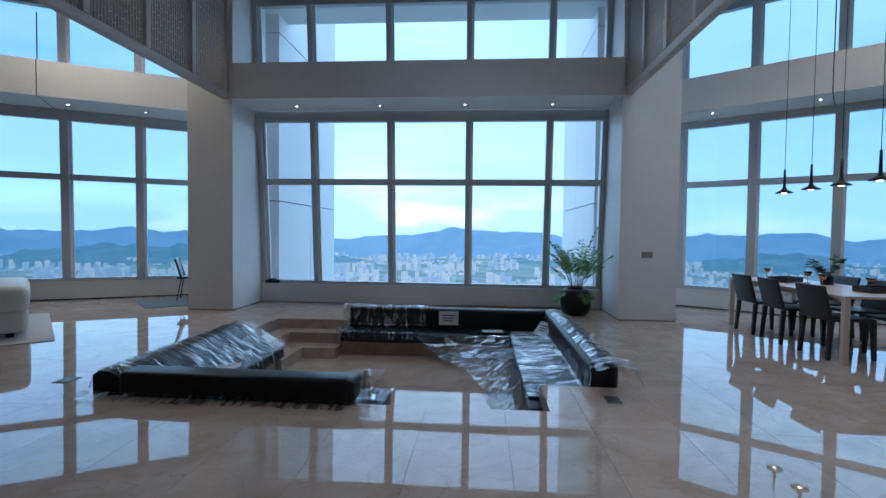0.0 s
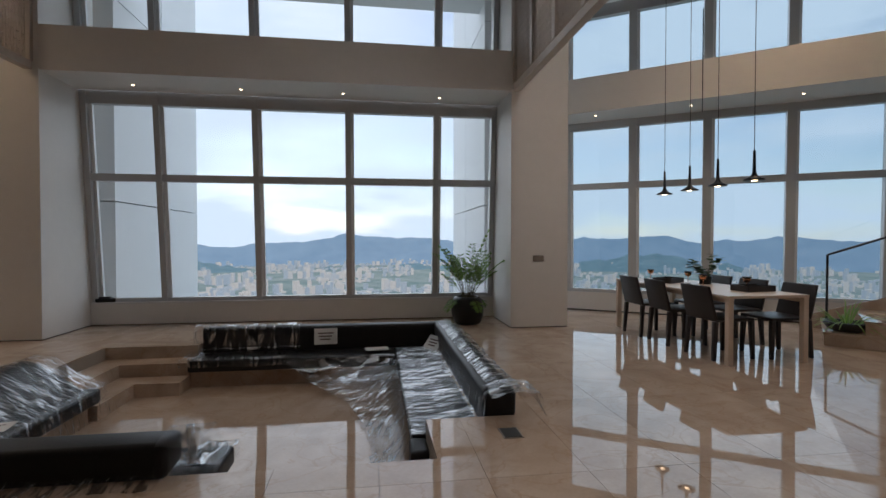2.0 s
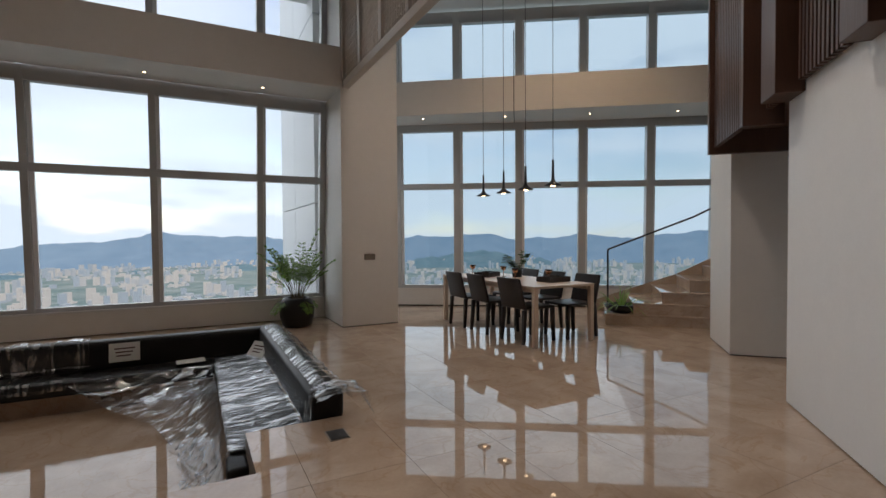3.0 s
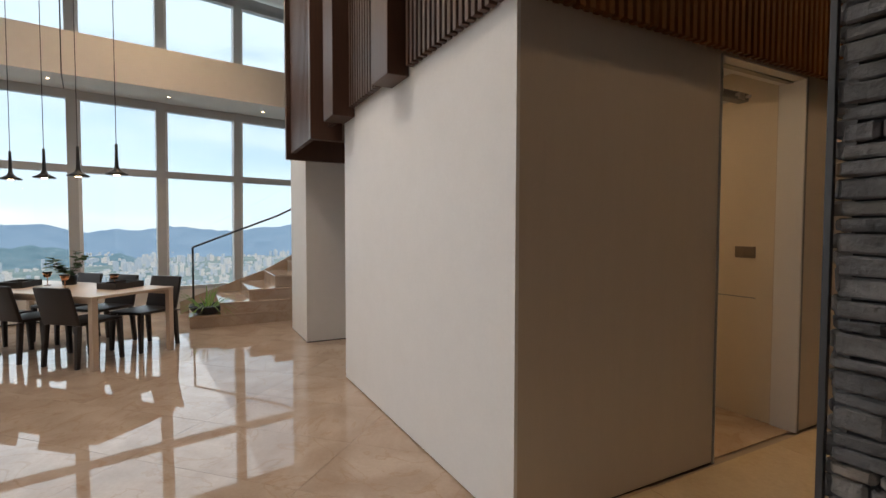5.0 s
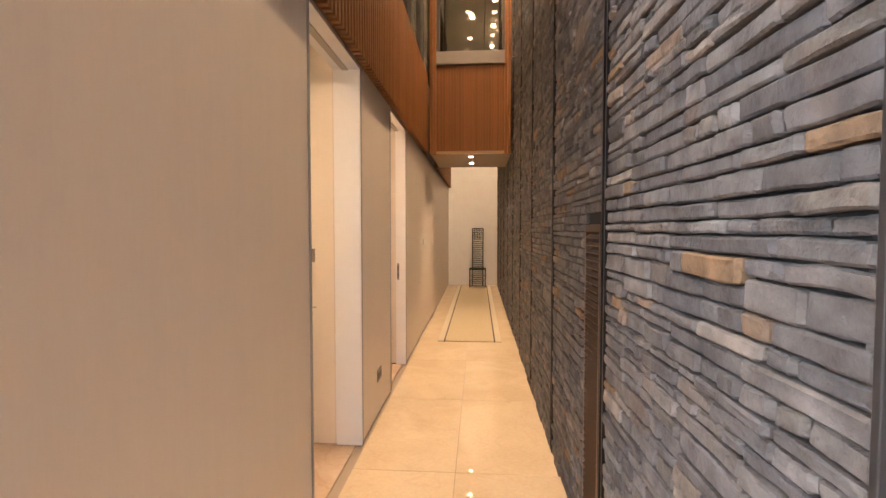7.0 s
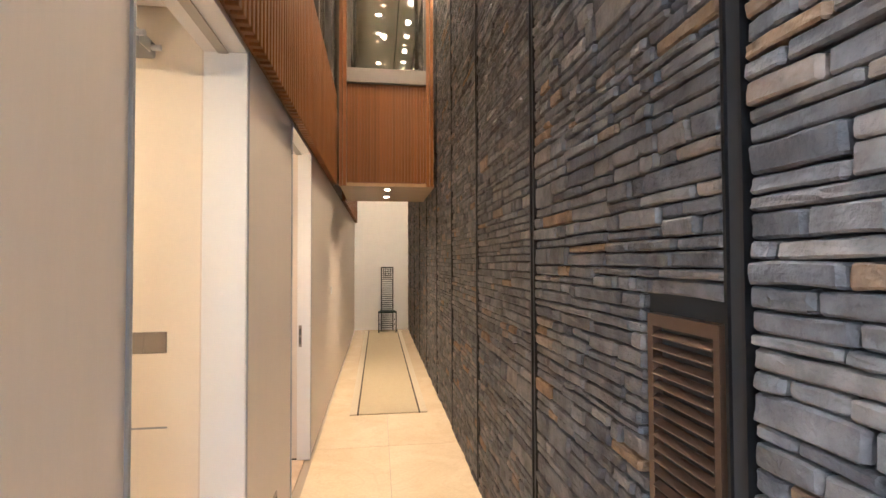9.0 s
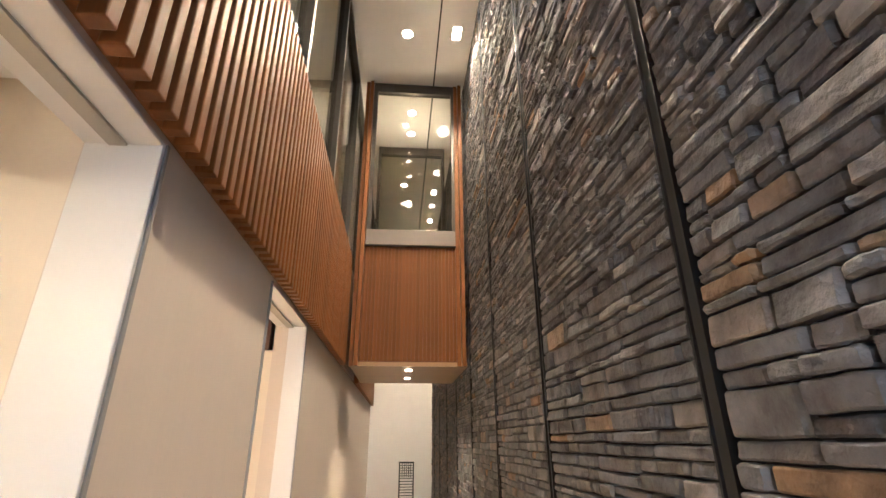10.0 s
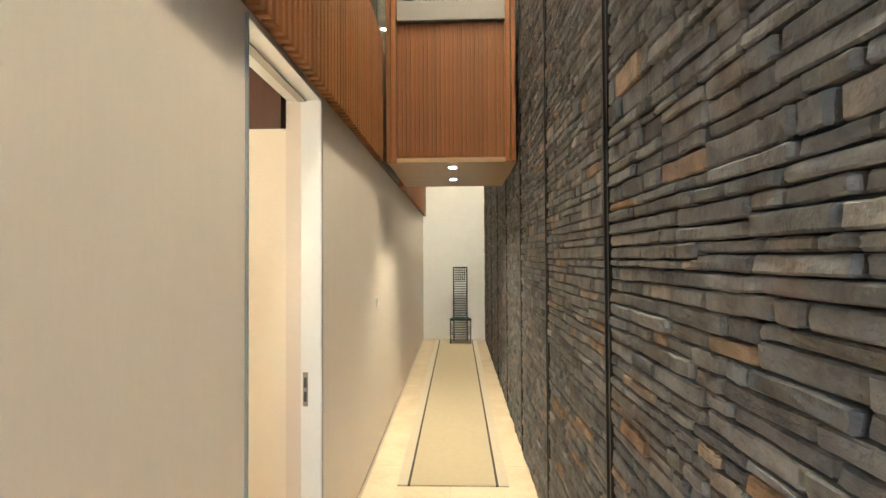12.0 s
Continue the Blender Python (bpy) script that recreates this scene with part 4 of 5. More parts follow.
film("plastic_sheet", "clear plastic sheet round the near sofa's end", [(5.2, 0.0), (5.26, 0.19), (5.45, 0.225), (5.53, -0.07), (6.0, -0.105), (6.02, -0.25)], -1.04, -0.79, "u", 41, 0.014, 40)
film("plastic_sheet", "loose flap of clear plastic at the sofa's end", [(1.0, 0.19), (1.2, 0.235), (1.34, 0.2), (1.42, 0.03)], 5.72, 6.02, "v", 51, 0.05, 16)
# notices lying on the sofas
for u, v, z, rx, rz, g in ((-0.47, 8.93, 0.06, 80, 2, 1), (0.2, 8.75, -0.085, 0, 6, 0), (0.93, 8.6, 0.0, 50, -60, 1), (-2.62, 6.3, -0.03, 0, 12, 1)):
    pp = thing("paper_notice", "white printed paper notice lying on the sofa", "paper", LIV @ pose(u, v, z, rx, 0, rz), "paper notices")
    sheet = part("sheet", boxes((-0.15, 0.15, -0.105, 0.105, 0, 0.002)), PAPER, pp)
    if g:
        for k in range(3):
            part("print_line", boxes((-0.1 + 0.01 * k, 0.1 - 0.02 * k, 0.035 - 0.04 * k, 0.05 - 0.04 * k, 0.002, 0.003)), INK, sheet)

# floor boxes
for u, v in ((1.105, 5.615), (-3.7, 5.6)):
    fb = thing("floor_socket", "dark steel floor socket lid set in the marble", "socket", LIV @ pose(u, v, 0), "floor sockets")
    rim = part("rim", boxes((-0.07, 0.07, -0.09, 0.09, 0.0, 0.004), bevel=0.001), PLATE, fb)
    part("lid", boxes((-0.06, 0.06, -0.08, 0.08, 0.004, 0.007), bevel=0.001), DARKPLATE, rim)

# plate on the pillar
sp = thing("wall_switch", "small bronze touch switch on the pillar", "switch", LIV @ pose(2.66, 9.49, 1.06), "switches")
plate = part("plate", boxes((-0.085, 0.085, -0.012, 0.002, -0.045, 0.045), bevel=0.003), PLATE, sp)
part("button", boxes((-0.075, -0.004, -0.016, -0.012, -0.036, 0.036), bevel=0.002), PLATE, plate)
part("button", boxes((0.004, 0.075, -0.016, -0.012, -0.036, 0.036), bevel=0.002), PLATE, plate)
bx = thing("window_device", "small black device lying on the window sill", "device", LIV @ pose(-4.02, 10.66, 0.362, 0, 0, 8))
part("body", boxes((-0.14, 0.14, -0.06, 0.06, 0, 0.06), bevel=0.012), BLACKMETAL, bx)
part("top", boxes((-0.1, 0.06, -0.045, 0.045, 0.06, 0.085), bevel=0.01), DARKPLATE, bx)


# ---------------- plants ----------------
def blade(bm, base, way, length, width, droop, n=5):
    """One bent leaf."""
    way = way.normalized()
    side = way.cross(Vector((0, 0, 1)))
    side = (side if side.length > 0.01 else Vector((1, 0, 0))).normalized()
    prev = None
    p = Vector(base)
    for i in range(n + 1):
        f = i / n
        w = width * (math.sin(math.pi * min(1, 0.12 + 0.88 * f)) ** 0.8) * 0.5 + 0.0005
        pair = (bm.verts.new(p - side * w), bm.verts.new(p + side * w))
        if prev:
            bm.faces.new((prev[0], prev[1], pair[1], pair[0]))
        prev = pair
        way = (way + Vector((0, 0, -droop / n))).normalized()
        p = p + way * (length / n)


def potted_fern(m):
    r = random.Random(11)
    t = thing("potted_plant", "tall feathery green plant in a black round pot", "potted plant", m)
    bm = bmesh.new()
    rings = []
    for rad, z in ((0.17, 0), (0.215, 0.03), (0.255, 0.16), (0.262, 0.28), (0.23, 0.4), (0.19, 0.44), (0.17, 0.44), (0.165, 0.4)):
        rings.append([bm.verts.new((rad * math.cos(2 * math.pi * k / 28), rad * math.sin(2 * math.pi * k / 28), z)) for k in range(28)])
    for a, b in zip(rings, rings[1:]):
        for k in range(28):
            bm.faces.new((a[k], a[(k + 1) % 28], b[(k + 1) % 28], b[k]))
    bm.faces.new(rings[0][::-1])
    pot = part("pot", bm, BLACKPOT, t, smooth=True)
    bm = bmesh.new()
    bmesh.ops.create_circle(bm, cap_ends=True, segments=24, radius=0.17)
    part("soil", bm, STEM, pot, m=pose(0, 0, 0.4))
    stems, leaves = bmesh.new(), bmesh.new()
    for k in range(34):
        a = 2.4 * k + r.uniform(-0.4, 0.4)
        lean, h = r.uniform(0.05, 0.45), r.uniform(0.5, 0.95)
        if k == 0:
            lean, h = 0.02, 1.12
        if k > 28:
            lean, h = 2.2, r.uniform(0.34, 0.42)
        p = Vector((0.07 * math.cos(a), 0.07 * math.sin(a), 0.4))
        way = Vector((math.cos(a) * lean, math.sin(a) * lean, 1)).normalized()
        n = 13
        for i in range(n):
            q = p + way * (h / n)
            tube(stems, p, q, 0.005 * (1 - 0.07 * i), 0.005 * (1 - 0.07 * (i + 1)), 5)
            if i >= (8 if k == 0 else 5):
                side = way.cross(Vector((math.cos(a), math.sin(a), 0.4))).normalized()
                for sg in (-1, 1):
                    tw = (side * sg + way * 0.6 + Vector((0, 0, r.uniform(-0.35, 0.15)))).normalized()
                    tl = 0.13 * (1 - 0.7 * (i - 5) / (n - 5)) * r.uniform(0.8, 1.2)
                    up = tw.cross(way).normalized()
                    inward = tw.cross(up)
                    tube(stems, q, q + tw * tl, 0.0018, 0.001, 4)
                    for g in range(5):
                        c = q + tw * (tl * (0.2 + 0.8 * g / 4))
                        for sd in (-1, 1):
                            blade(leaves, c, inward * sd + tw * 0.9 + Vector((0, 0, r.uniform(-0.3, 0.1))), r.uniform(0.03, 0.048) * (1.1 - 0.1 * g), 0.012, 0.4, 3)
            p = q
            way = (way + Vector((math.cos(a) * 0.035, math.sin(a) * 0.035, -0.01 - 0.07 * lean))).normalized()
    part("stems", stems, STEM, t)
    part("foliage", leaves, LEAF, t)
    return t


potted_fern(LIV @ pose(1.65, 9.98, 0))
bp = thing("bowl_planter", "dark bowl of spiky green leaves on the lowest step", "planter", pose(9.84, 1.12, 0.172))
bm = bmesh.new()
rings = [[bm.verts.new((rad * math.cos(2 * math.pi * k / 28), rad * math.sin(2 * math.pi * k / 28), z)) for k in range(28)] for rad, z in ((0.12, 0), (0.2, 0.03), (0.245, 0.09), (0.25, 0.125), (0.235, 0.125), (0.22, 0.09))]
for a, b in zip(rings, rings[1:]):
    for k in range(28):
        bm.faces.new((a[k], a[(k + 1) % 28], b[(k + 1) % 28], b[k]))
bm.faces.new(rings[0][::-1])
bm.faces.new(rings[-1])
part("bowl", bm, BLACKPOT, bp, smooth=True)
bm = bmesh.new()
r = random.Random(5)
for k in range(70):
    a, up = r.uniform(0, 6.28), r.uniform(0.25, 1.6)
    blade(bm, (0.12 * math.cos(a), 0.12 * math.sin(a), 0.09), Vector((math.cos(a), math.sin(a), up)), r.uniform(0.26, 0.56), 0.016, r.uniform(0.5, 1.4), 7)
part("leaves", bm, LEAF, bp)


# ---------------- dining ----------------
TU, TV = 4.37, 8.2
tb = thing("dining_table", "long pale oak dining table on square legs", "table", LIV @ pose(TU, TV, 0))
part("tabletop", boxes((-0.485, 0.485, -1.2, 1.2, 0.715, 0.745), bevel=0.004), TABLEWOOD, tb)
for sx in (-1, 1):
    part("apron", boxes((sx * 0.43 - 0.015, sx * 0.43 + 0.015, -1.13, 1.13, 0.665, 0.715)), TABLEWOOD, tb)
    for sy in (-1, 1):
        part("leg", boxes((sx * 0.452 - 0.03, sx * 0.452 + 0.03, sy * 1.167 - 0.03, sy * 1.167 + 0.03, 0, 0.715), bevel=0.004), TABLEWOOD, tb)


def dining_chair(m):
    """A saddle-leather chair: legs, seat and a slightly raked back in one skin; the sitter looks along +y."""
    t = thing("dining_chair", "dark brown leather dining chair", "chair", m, "chairs round the dining table")
    part("seat", cushion((-0.24, 0.24, -0.22, 0.26, 0.43, 0.465), 0.014, 0.002), BROWNLEATHER, t, smooth=True)
    bm = cushion((-0.24, 0.24, -0.25, -0.215, 0.44, 0.83), 0.014, 0.002)
    for v in bm.verts:
        f = max(0, (v.co.z - 0.46) / 0.37)
        v.co.y -= 0.09 * f + 0.03 * f * (1 - (v.co.x / 0.24) ** 2)
        v.co.x *= 1 - 0.04 * f
    part("backrest", bm, BROWNLEATHER, t, smooth=True)
    for sx in (-1, 1):
        for y, dy in ((-0.225, -0.03), (0.235, 0.015)):
            bm = boxes((-0.026, 0.026, -0.026, 0.026, 0, 0.435), bevel=0.008)
            for v in bm.verts:
                f = 1 - v.co.z / 0.435
                v.co.x = v.co.x * (1 - 0.25 * f) + sx * (0.21 + 0.012 * f)
                v.co.y = v.co.y * (1 - 0.25 * f) + y + dy * f
            part("leg", bm, BROWNLEATHER, t)
    return t


CH = [(4.07, 8.79, -90), (4.1, 8.2, -92), (4.13, 7.46, -87), (4.83, 7.42, 90), (4.82, 8.1, 91), (4.84, 8.75, 88)]
first = dining_chair(LIV @ pose(CH[0][0], CH[0][1], 0, 0, 0, CH[0][2]))
for u, v, a in CH[1:]:
    copy_thing(first, LIV @ pose(u, v, 0, 0, 0, a))


def goblet(m):
    t = thing("tealight_holder", "small copper goblet tealight holder on the table", "candle holder", m, "goblets on the table")
    bm = bmesh.new()
    tube(bm, (0, 0, 0), (0, 0, 0.008), 0.036, 0.034, 16)
    part("foot", bm, COPPER, t)
    bm = bmesh.new()
    tube(bm, (0, 0, 0.008), (0, 0, 0.1), 0.005, 0.005, 8)
    part("stem", bm, COPPER, t)
    bm = bmesh.new()
    tube(bm, (0, 0, 0.1), (0, 0, 0.15), 0.03, 0.048, 18)
    cup = part("cup", bm, COPPER, t, smooth=True)
    bm = bmesh.new()
    tube(bm, (0, 0, 0.15), (0, 0, 0.165), 0.05, 0.05, 18)
    part("rim", bm, BROWNLEATHER, cup)
    return t


G = [(-0.12, 0.85), (0.1, 0.3), (-0.08, -0.25), (0.15, -0.7)]
g0 = goblet(LIV @ pose(TU + G[0][0], TV + G[0][1], 0.745))
for a, b in G[1:]:
    copy_thing(g0, LIV @ pose(TU + a, TV + b, 0.745))
va = thing("vase", "dark vase of leafy green branches on the table", "vase", LIV @ pose(TU + 0.25, TV + 0.15, 0.745))
bm = bmesh.new()
tube(bm, (0, 0, 0), (0, 0, 0.11), 0.07, 0.085, 20)
part("bowl", bm, BLACKPOT, va, smooth=True)
bm, lf = bmesh.new(), bmesh.new()
r = random.Random(8)
for k, (a, h, ln) in enumerate(((5.2, 0.2, 0.35), (2.4, 0.17, 1.2), (5.6, 0.2, 0.8), (3.3, 0.15, 1.5), (2.0, 0.19, 1.0))):
    p, way = Vector((0, 0, 0.1)), Vector((math.cos(a) * ln, math.sin(a) * ln, 1)).normalized()
    for i in range(8):
        q = p + way * (h / 5)
        tube(bm, p, q, 0.004, 0.003, 5)
        for s in range(2):
            b = r.uniform(0, 6.28)
            blade(lf, q, Vector((math.cos(b), math.sin(b), r.uniform(0, 0.7))), r.uniform(0.09, 0.14), 0.085, 0.4, 3)
        p = q
        way = (way + Vector((r.uniform(-0.15, 0.15), r.uniform(-0.15, 0.15), 0))).normalized()
part("branch", bm, STEM, va)
part("leaves", lf, DARKLEAF, va)
for du, dv, rz in ((0.2, -0.98, 5), (-0.1, 0.6, 30)):
    tr = thing("tray", "black leather tray lying on the dining table", "tray", LIV @ pose(TU + du * 1.0, TV + dv * 0.75, 0.745, 0, 0, rz), "trays on the table")
    part("base", boxes((-0.19, 0.19, -0.13, 0.13, 0, 0.012), bevel=0.003), BROWNLEATHER, tr)
    for row in ((-0.19, 0.19, -0.13, -0.122, 0.012, 0.07), (-0.19, 0.19, 0.122, 0.13, 0.012, 0.07), (-0.19, -0.182, -0.122, 0.122, 0.012, 0.07), (0.182, 0.19, -0.122, 0.122, 0.012, 0.07)):
        part("side", boxes(row), BROWNLEATHER, tr)


def pendant(m):
    """A slim black pendant: a long neck that flares into a flat dish; its origin is at the dish's rim."""
    t = thing("pendant_lamp", "slim black pendant lamp with a flared dish", "pendant lamp", m, "pendants over the table")
    bm = bmesh.new()
    prof = ((0.028, 0.0), (0.105, 0.0), (0.11, 0.01), (0.07, 0.03), (0.035, 0.055), (0.02, 0.09), (0.016, 0.2), (0.014, 0.33), (0.004, 0.335))
    rings = [[bm.verts.new((q * math.cos(2 * math.pi * k / 24), q * math.sin(2 * math.pi * k / 24), z)) for k in range(24)] for q, z in prof]
    for a, b in zip(rings, rings[1:]):
        for k in range(24):
            bm.faces.new((a[k], a[(k + 1) % 24], b[(k + 1) % 24], b[k]))
    shade = part("shade", bm, BLACKMETAL, t, smooth=True)
    bm = bmesh.new()
    tube(bm, (0, 0, 0.335), (0, 0, TOP - m.translation.z), 0.004, 0.004, 6)
    part("cord", bm, BLACKMETAL, t)
    bm = bmesh.new()
    tube(bm, (0, 0, -0.004), (0, 0, 0.004), 0.03, 0.03, 16)
    part("bulb", bm, LIGHT, shade, "warm glowing diffuser")
    return t


pd = pendant(LIV @ pose(4.34, 8.86, 2.0))
for v in (8.3, 7.77, 7.2):
    copy_thing(pd, LIV @ pose(4.34, v, 2.0))

# ---------------- sitting corner ----------------
cs = thing("lounge_sofa", "low cream leather sofa on a pale rug", "sofa", pose(-0.35, 9.75, 0.012))
part("base", cushion((-1.3, 1.42, -0.8, 0.8, 0.06, 0.36), 0.07), CREAM, cs, smooth=True)
part("backrest", cushion((1.0, 1.44, -0.82, 0.82, 0.3, 0.64), 0.1), CREAM, cs, smooth=True)
part("seat_cushion", cushion((-1.25, 0.98, -0.72, 0.72, 0.36, 0.46), 0.05), CREAM, cs, smooth=True)
for x in (-1.15, 1.25):
    for y in (-0.65, 0.65):
        part("foot", boxes((x - 0.04, x + 0.04, y - 0.04, y + 0.04, 0, 0.07)), BLACKMETAL, cs)
for x, y, a in ((0.8, -0.45, 20), (0.86, 0.1, -14)):
    cu = tagged(part("cushion", cushion((-0.06, 0.06, -0.2, 0.2, 0, 0.34), 0.055, 0.02), WINERED, None, "", pose(-0.35 + x, 9.75 + y, 0.475, 0, 14, a), True), "dark wine-red velvet cushion on the cream sofa", "cushion", "sofa cushions")
tagged(part("rug", boxes((-2.6, 1.32, 8.6, 11.1, 0.0, 0.012), bevel=0.004), material("ivory_rug", (0.55, 0.5, 0.45), 0.95, grain=0.1, scale=120, bump=0.3)), "flat ivory rug under the cream sofa", "rug")
tagged(part("rug", boxes((2.6, 5.0, 10.75, 11.9, 0.0, 0.01), bevel=0.004), GREYRUG), "grey rug behind the pillar", "rug")
ac = thing("side_chair", "black shell chair on splayed thin legs", "chair", pose(3.5, 11.55, 0.01, 0, 0, -110))
bm = cushion((-0.24, 0.24, -0.22, 0.24, 0.42, 0.46), 0.018, 0.004)
part("seat", bm, BLACKMETAL, ac, smooth=True)
bm = cushion((-0.24, 0.24, -0.26, -0.225, 0.44, 0.82), 0.016, 0.004)
for v in bm.verts:
    f = max(0, (v.co.z - 0.44) / 0.4)
    v.co.y += -0.12 * f + 0.12 * (v.co.x / 0.24) ** 2
part("backrest", bm, BLACKMETAL, ac, smooth=True)
for sx in (-1, 1):
    for sy in (-1, 1):
        bm = bmesh.new()
        tube(bm, (sx * 0.15, sy * 0.14, 0.43), (sx * 0.23, sy * 0.22, 0), 0.011, 0.008, 8)
        part("leg", bm, BLACKMETAL, ac)

# ---------------- corridor things ----------------
def runner(x0, x1, y0, y1):
    t = thing("runner_rug", "long pale runner rug with thin dark side lines", "rug")
    a, b = x0 + 0.075, x1 - 0.075
    part("field", boxes((a + 0.018, b - 0.018, y0, y1, 0, 0.012)), RUG, t)
    for q0, q1 in ((x0, a), (b, x1)):
        part("border", boxes((q0, q1, y0, y1, 0, 0.011)), RUGEDGE, t)
    for q0, q1 in ((a, a + 0.018), (b - 0.018, b)):
        part("side_line", boxes((q0, q1, y0 + 0.03, y1, 0, 0.0125)), RUGLINE, t)
    return t


runner(2.63, 3.43, YEND + 0.15, -5.32)


def ladder_chair(m):
    """A tall, narrow ladder-back chair with a small grid at the top of its back; it faces +y."""
    t = thing("ladder_back_chair", "very tall black ladder-back chair against the wall", "chair", m)
    for sx in (-1, 1):
        part("back_post", boxes((sx * 0.13 - 0.012, sx * 0.13 + 0.012, -0.18, -0.155, 0, 1.42), bevel=0.003), BLACKMETAL, t)
        part("front_leg", boxes((sx * 0.19 - 0.012, sx * 0.19 + 0.012, 0.14, 0.165, 0, 0.44), bevel=0.003), BLACKMETAL, t)
        part("stretcher", boxes((sx * 0.16 - 0.008, sx * 0.16 + 0.008, -0.16, 0.15, 0.16, 0.175)), BLACKMETAL, t)
        part("stretcher", boxes((sx * 0.16 - 0.008, sx * 0.16 + 0.008, -0.16, 0.15, 0.27, 0.285)), BLACKMETAL, t)
    bm = bmesh.new()
    prism(bm, [(-0.14, -0.17), (0.14, -0.17), (0.205, 0.175), (-0.205, 0.175)], 0.43, 0.465)
    part("seat", bm, material("dark_green_seat", (0.012, 0.03, 0.028), 0.7, grain=0.3, scale=80, bump=0.2), t)
    me = mesh_of("rung", boxes((-0.12, 0.12, -0.173, -0.161, 0, 0.013)), BLACKMETAL)
    z = 0.06
    while z < 1.41:
        s = new("rung", me)
        s.parent, s.location = t, (0, 0, z)
        z += 0.047 if z < 1.15 else 0.044
    me = mesh_of("grid_bar", boxes((-0.007, 0.007, -0.175, -0.16, 1.16, 1.42)), BLACKMETAL)
    for i in range(5):
        s = new("grid_bar", me)
        s.parent, s.location = t, (-0.08 + 0.04 * i, 0, 0)
    part("top_rail", boxes((-0.142, 0.142, -0.18, -0.155, 1.42, 1.436), bevel=0.003), BLACKMETAL, t)
    return t


ladder_chair(pose(2.94, -11.1, 0.0125))


def switch(m, label, n=1, w=0.086, mat=None):
    """A flat switch plate that looks along +y of its pose."""
    t = thing("wall_switch", label, "switch", m, "switches")
    plate = part("plate", boxes((-w / 2 * n, w / 2 * n, 0, 0.01, -0.043, 0.043), bevel=0.002), mat or PLATE, t)
    for i in range(n):
        c = (i - (n - 1) / 2) * w
        part("button", boxes((c - w * 0.42, c + w * 0.42, 0.01, 0.013, -0.036, 0.036), bevel=0.001), mat or PLATE, plate)
    return t


switch(pose(4.06, D1B - 0.004, 1.25), "double bronze switch in the utility room", 2, 0.075)
switch(pose(XL, -5.96, 1.245, 0, 0, 90), "small white switch on the corridor wall", 1, 0.08, JAMB)
so = thing("wall_socket", "double bronze socket low on the corridor wall", "socket", pose(XL, -2.92, 0.31, 0, 0, 90))
plate = part("plate", boxes((-0.07, 0.07, 0, 0.008, -0.045, 0.045), bevel=0.002), PLATE, so)
for c in (-0.033, 0.033):
    part("outlet", boxes((c - 0.022, c + 0.022, 0.008, 0.011, -0.022, 0.022), bevel=0.001), DARKPLATE, plate)
fp = thing("flush_handle", "narrow steel flush pull on the second door's jamb", "handle", pose(XL + 0.075, D2B + 0.012, 0.98))
plate = part("plate", boxes((-0.012, 0.012, 0, 0.006, -0.085, 0.085), bevel=0.001), PLATE, fp)
part("recess", boxes((-0.007, 0.007, 0.006, 0.008, 0.01, 0.06)), DARKPLATE, plate)
part("recess", boxes((-0.007, 0.007, 0.006, 0.008, -0.06, -0.01)), DARKPLATE, plate)
# ceiling airer in the utility room
ai = thing("ceiling_airer", "grey ceiling clothes airer folded under the ceiling", "clothes airer", pose(4.55, -1.95, 2.62))
part("housing", boxes((-0.5, 0.2, -0.12, 0.12, -0.14, -0.0), bevel=0.03), GREYPLASTIC, ai)
for y in (-0.22, -0.1, 0.1, 0.22):
    bm = bmesh.new()
    tube(bm, (-0.62, y, -0.26), (0.5, y, -0.26), 0.011, 0.011, 10)
    part("pole", bm, JAMB, ai)
for x in (-0.55, 0.4):
    part("arm", boxes((x - 0.04, x + 0.04, -0.26, 0.26, -0.29, -0.23), bevel=0.012), GREYPLASTIC, ai)
    part("link", boxes((x * 0.6 - 0.015, x * 0.6 + 0.015, -0.05, 0.05, -0.24, -0.13)), GREYPLASTIC, ai)
part("sticker", boxes((-0.594, -0.591, -0.2, -0.12, -0.285, -0.24)), PAPER, ai)

# louvred vent low in the stone wall
vt = thing("wall_vent", "dark brown louvred vent set in the stone wall", "vent", pose(XR - 0.01, -1.33, 0))
part("frame", boxes((-0.03, 0.004, 0.115, 0.133, 0.1, 1.44)), VENT, vt)
part("frame", boxes((-0.03, 0.004, -0.128, -0.105, 0.1, 1.44)), VENT, vt)
part("frame", boxes((-0.03, 0.004, -0.105, 0.115, 1.41, 1.44)), VENT, vt)
part("frame", boxes((-0.03, 0.004, -0.105, 0.115, 0.1, 0.13)), VENT, vt)
me = mesh_of("slat", boxes((-0.011, 0.009, -0.105, 0.115, -0.002, 0.002)), VENT)
for i in range(41):
    s = new("slat", me)
    s.parent, s.matrix_local = vt, pose(0, 0, 0.15 + 0.031 * i, 0, 38, 0)
part("backing", boxes((-0.028, -0.022, -0.105, 0.115, 0.13, 1.41)), MORTAR, vt)

# steel strips between the stone fields
STRIPS = [0.09, -1.15, -2.38, -3.6, -4.77, -5.95, -7.15, -8.35, -9.55, -10.75]
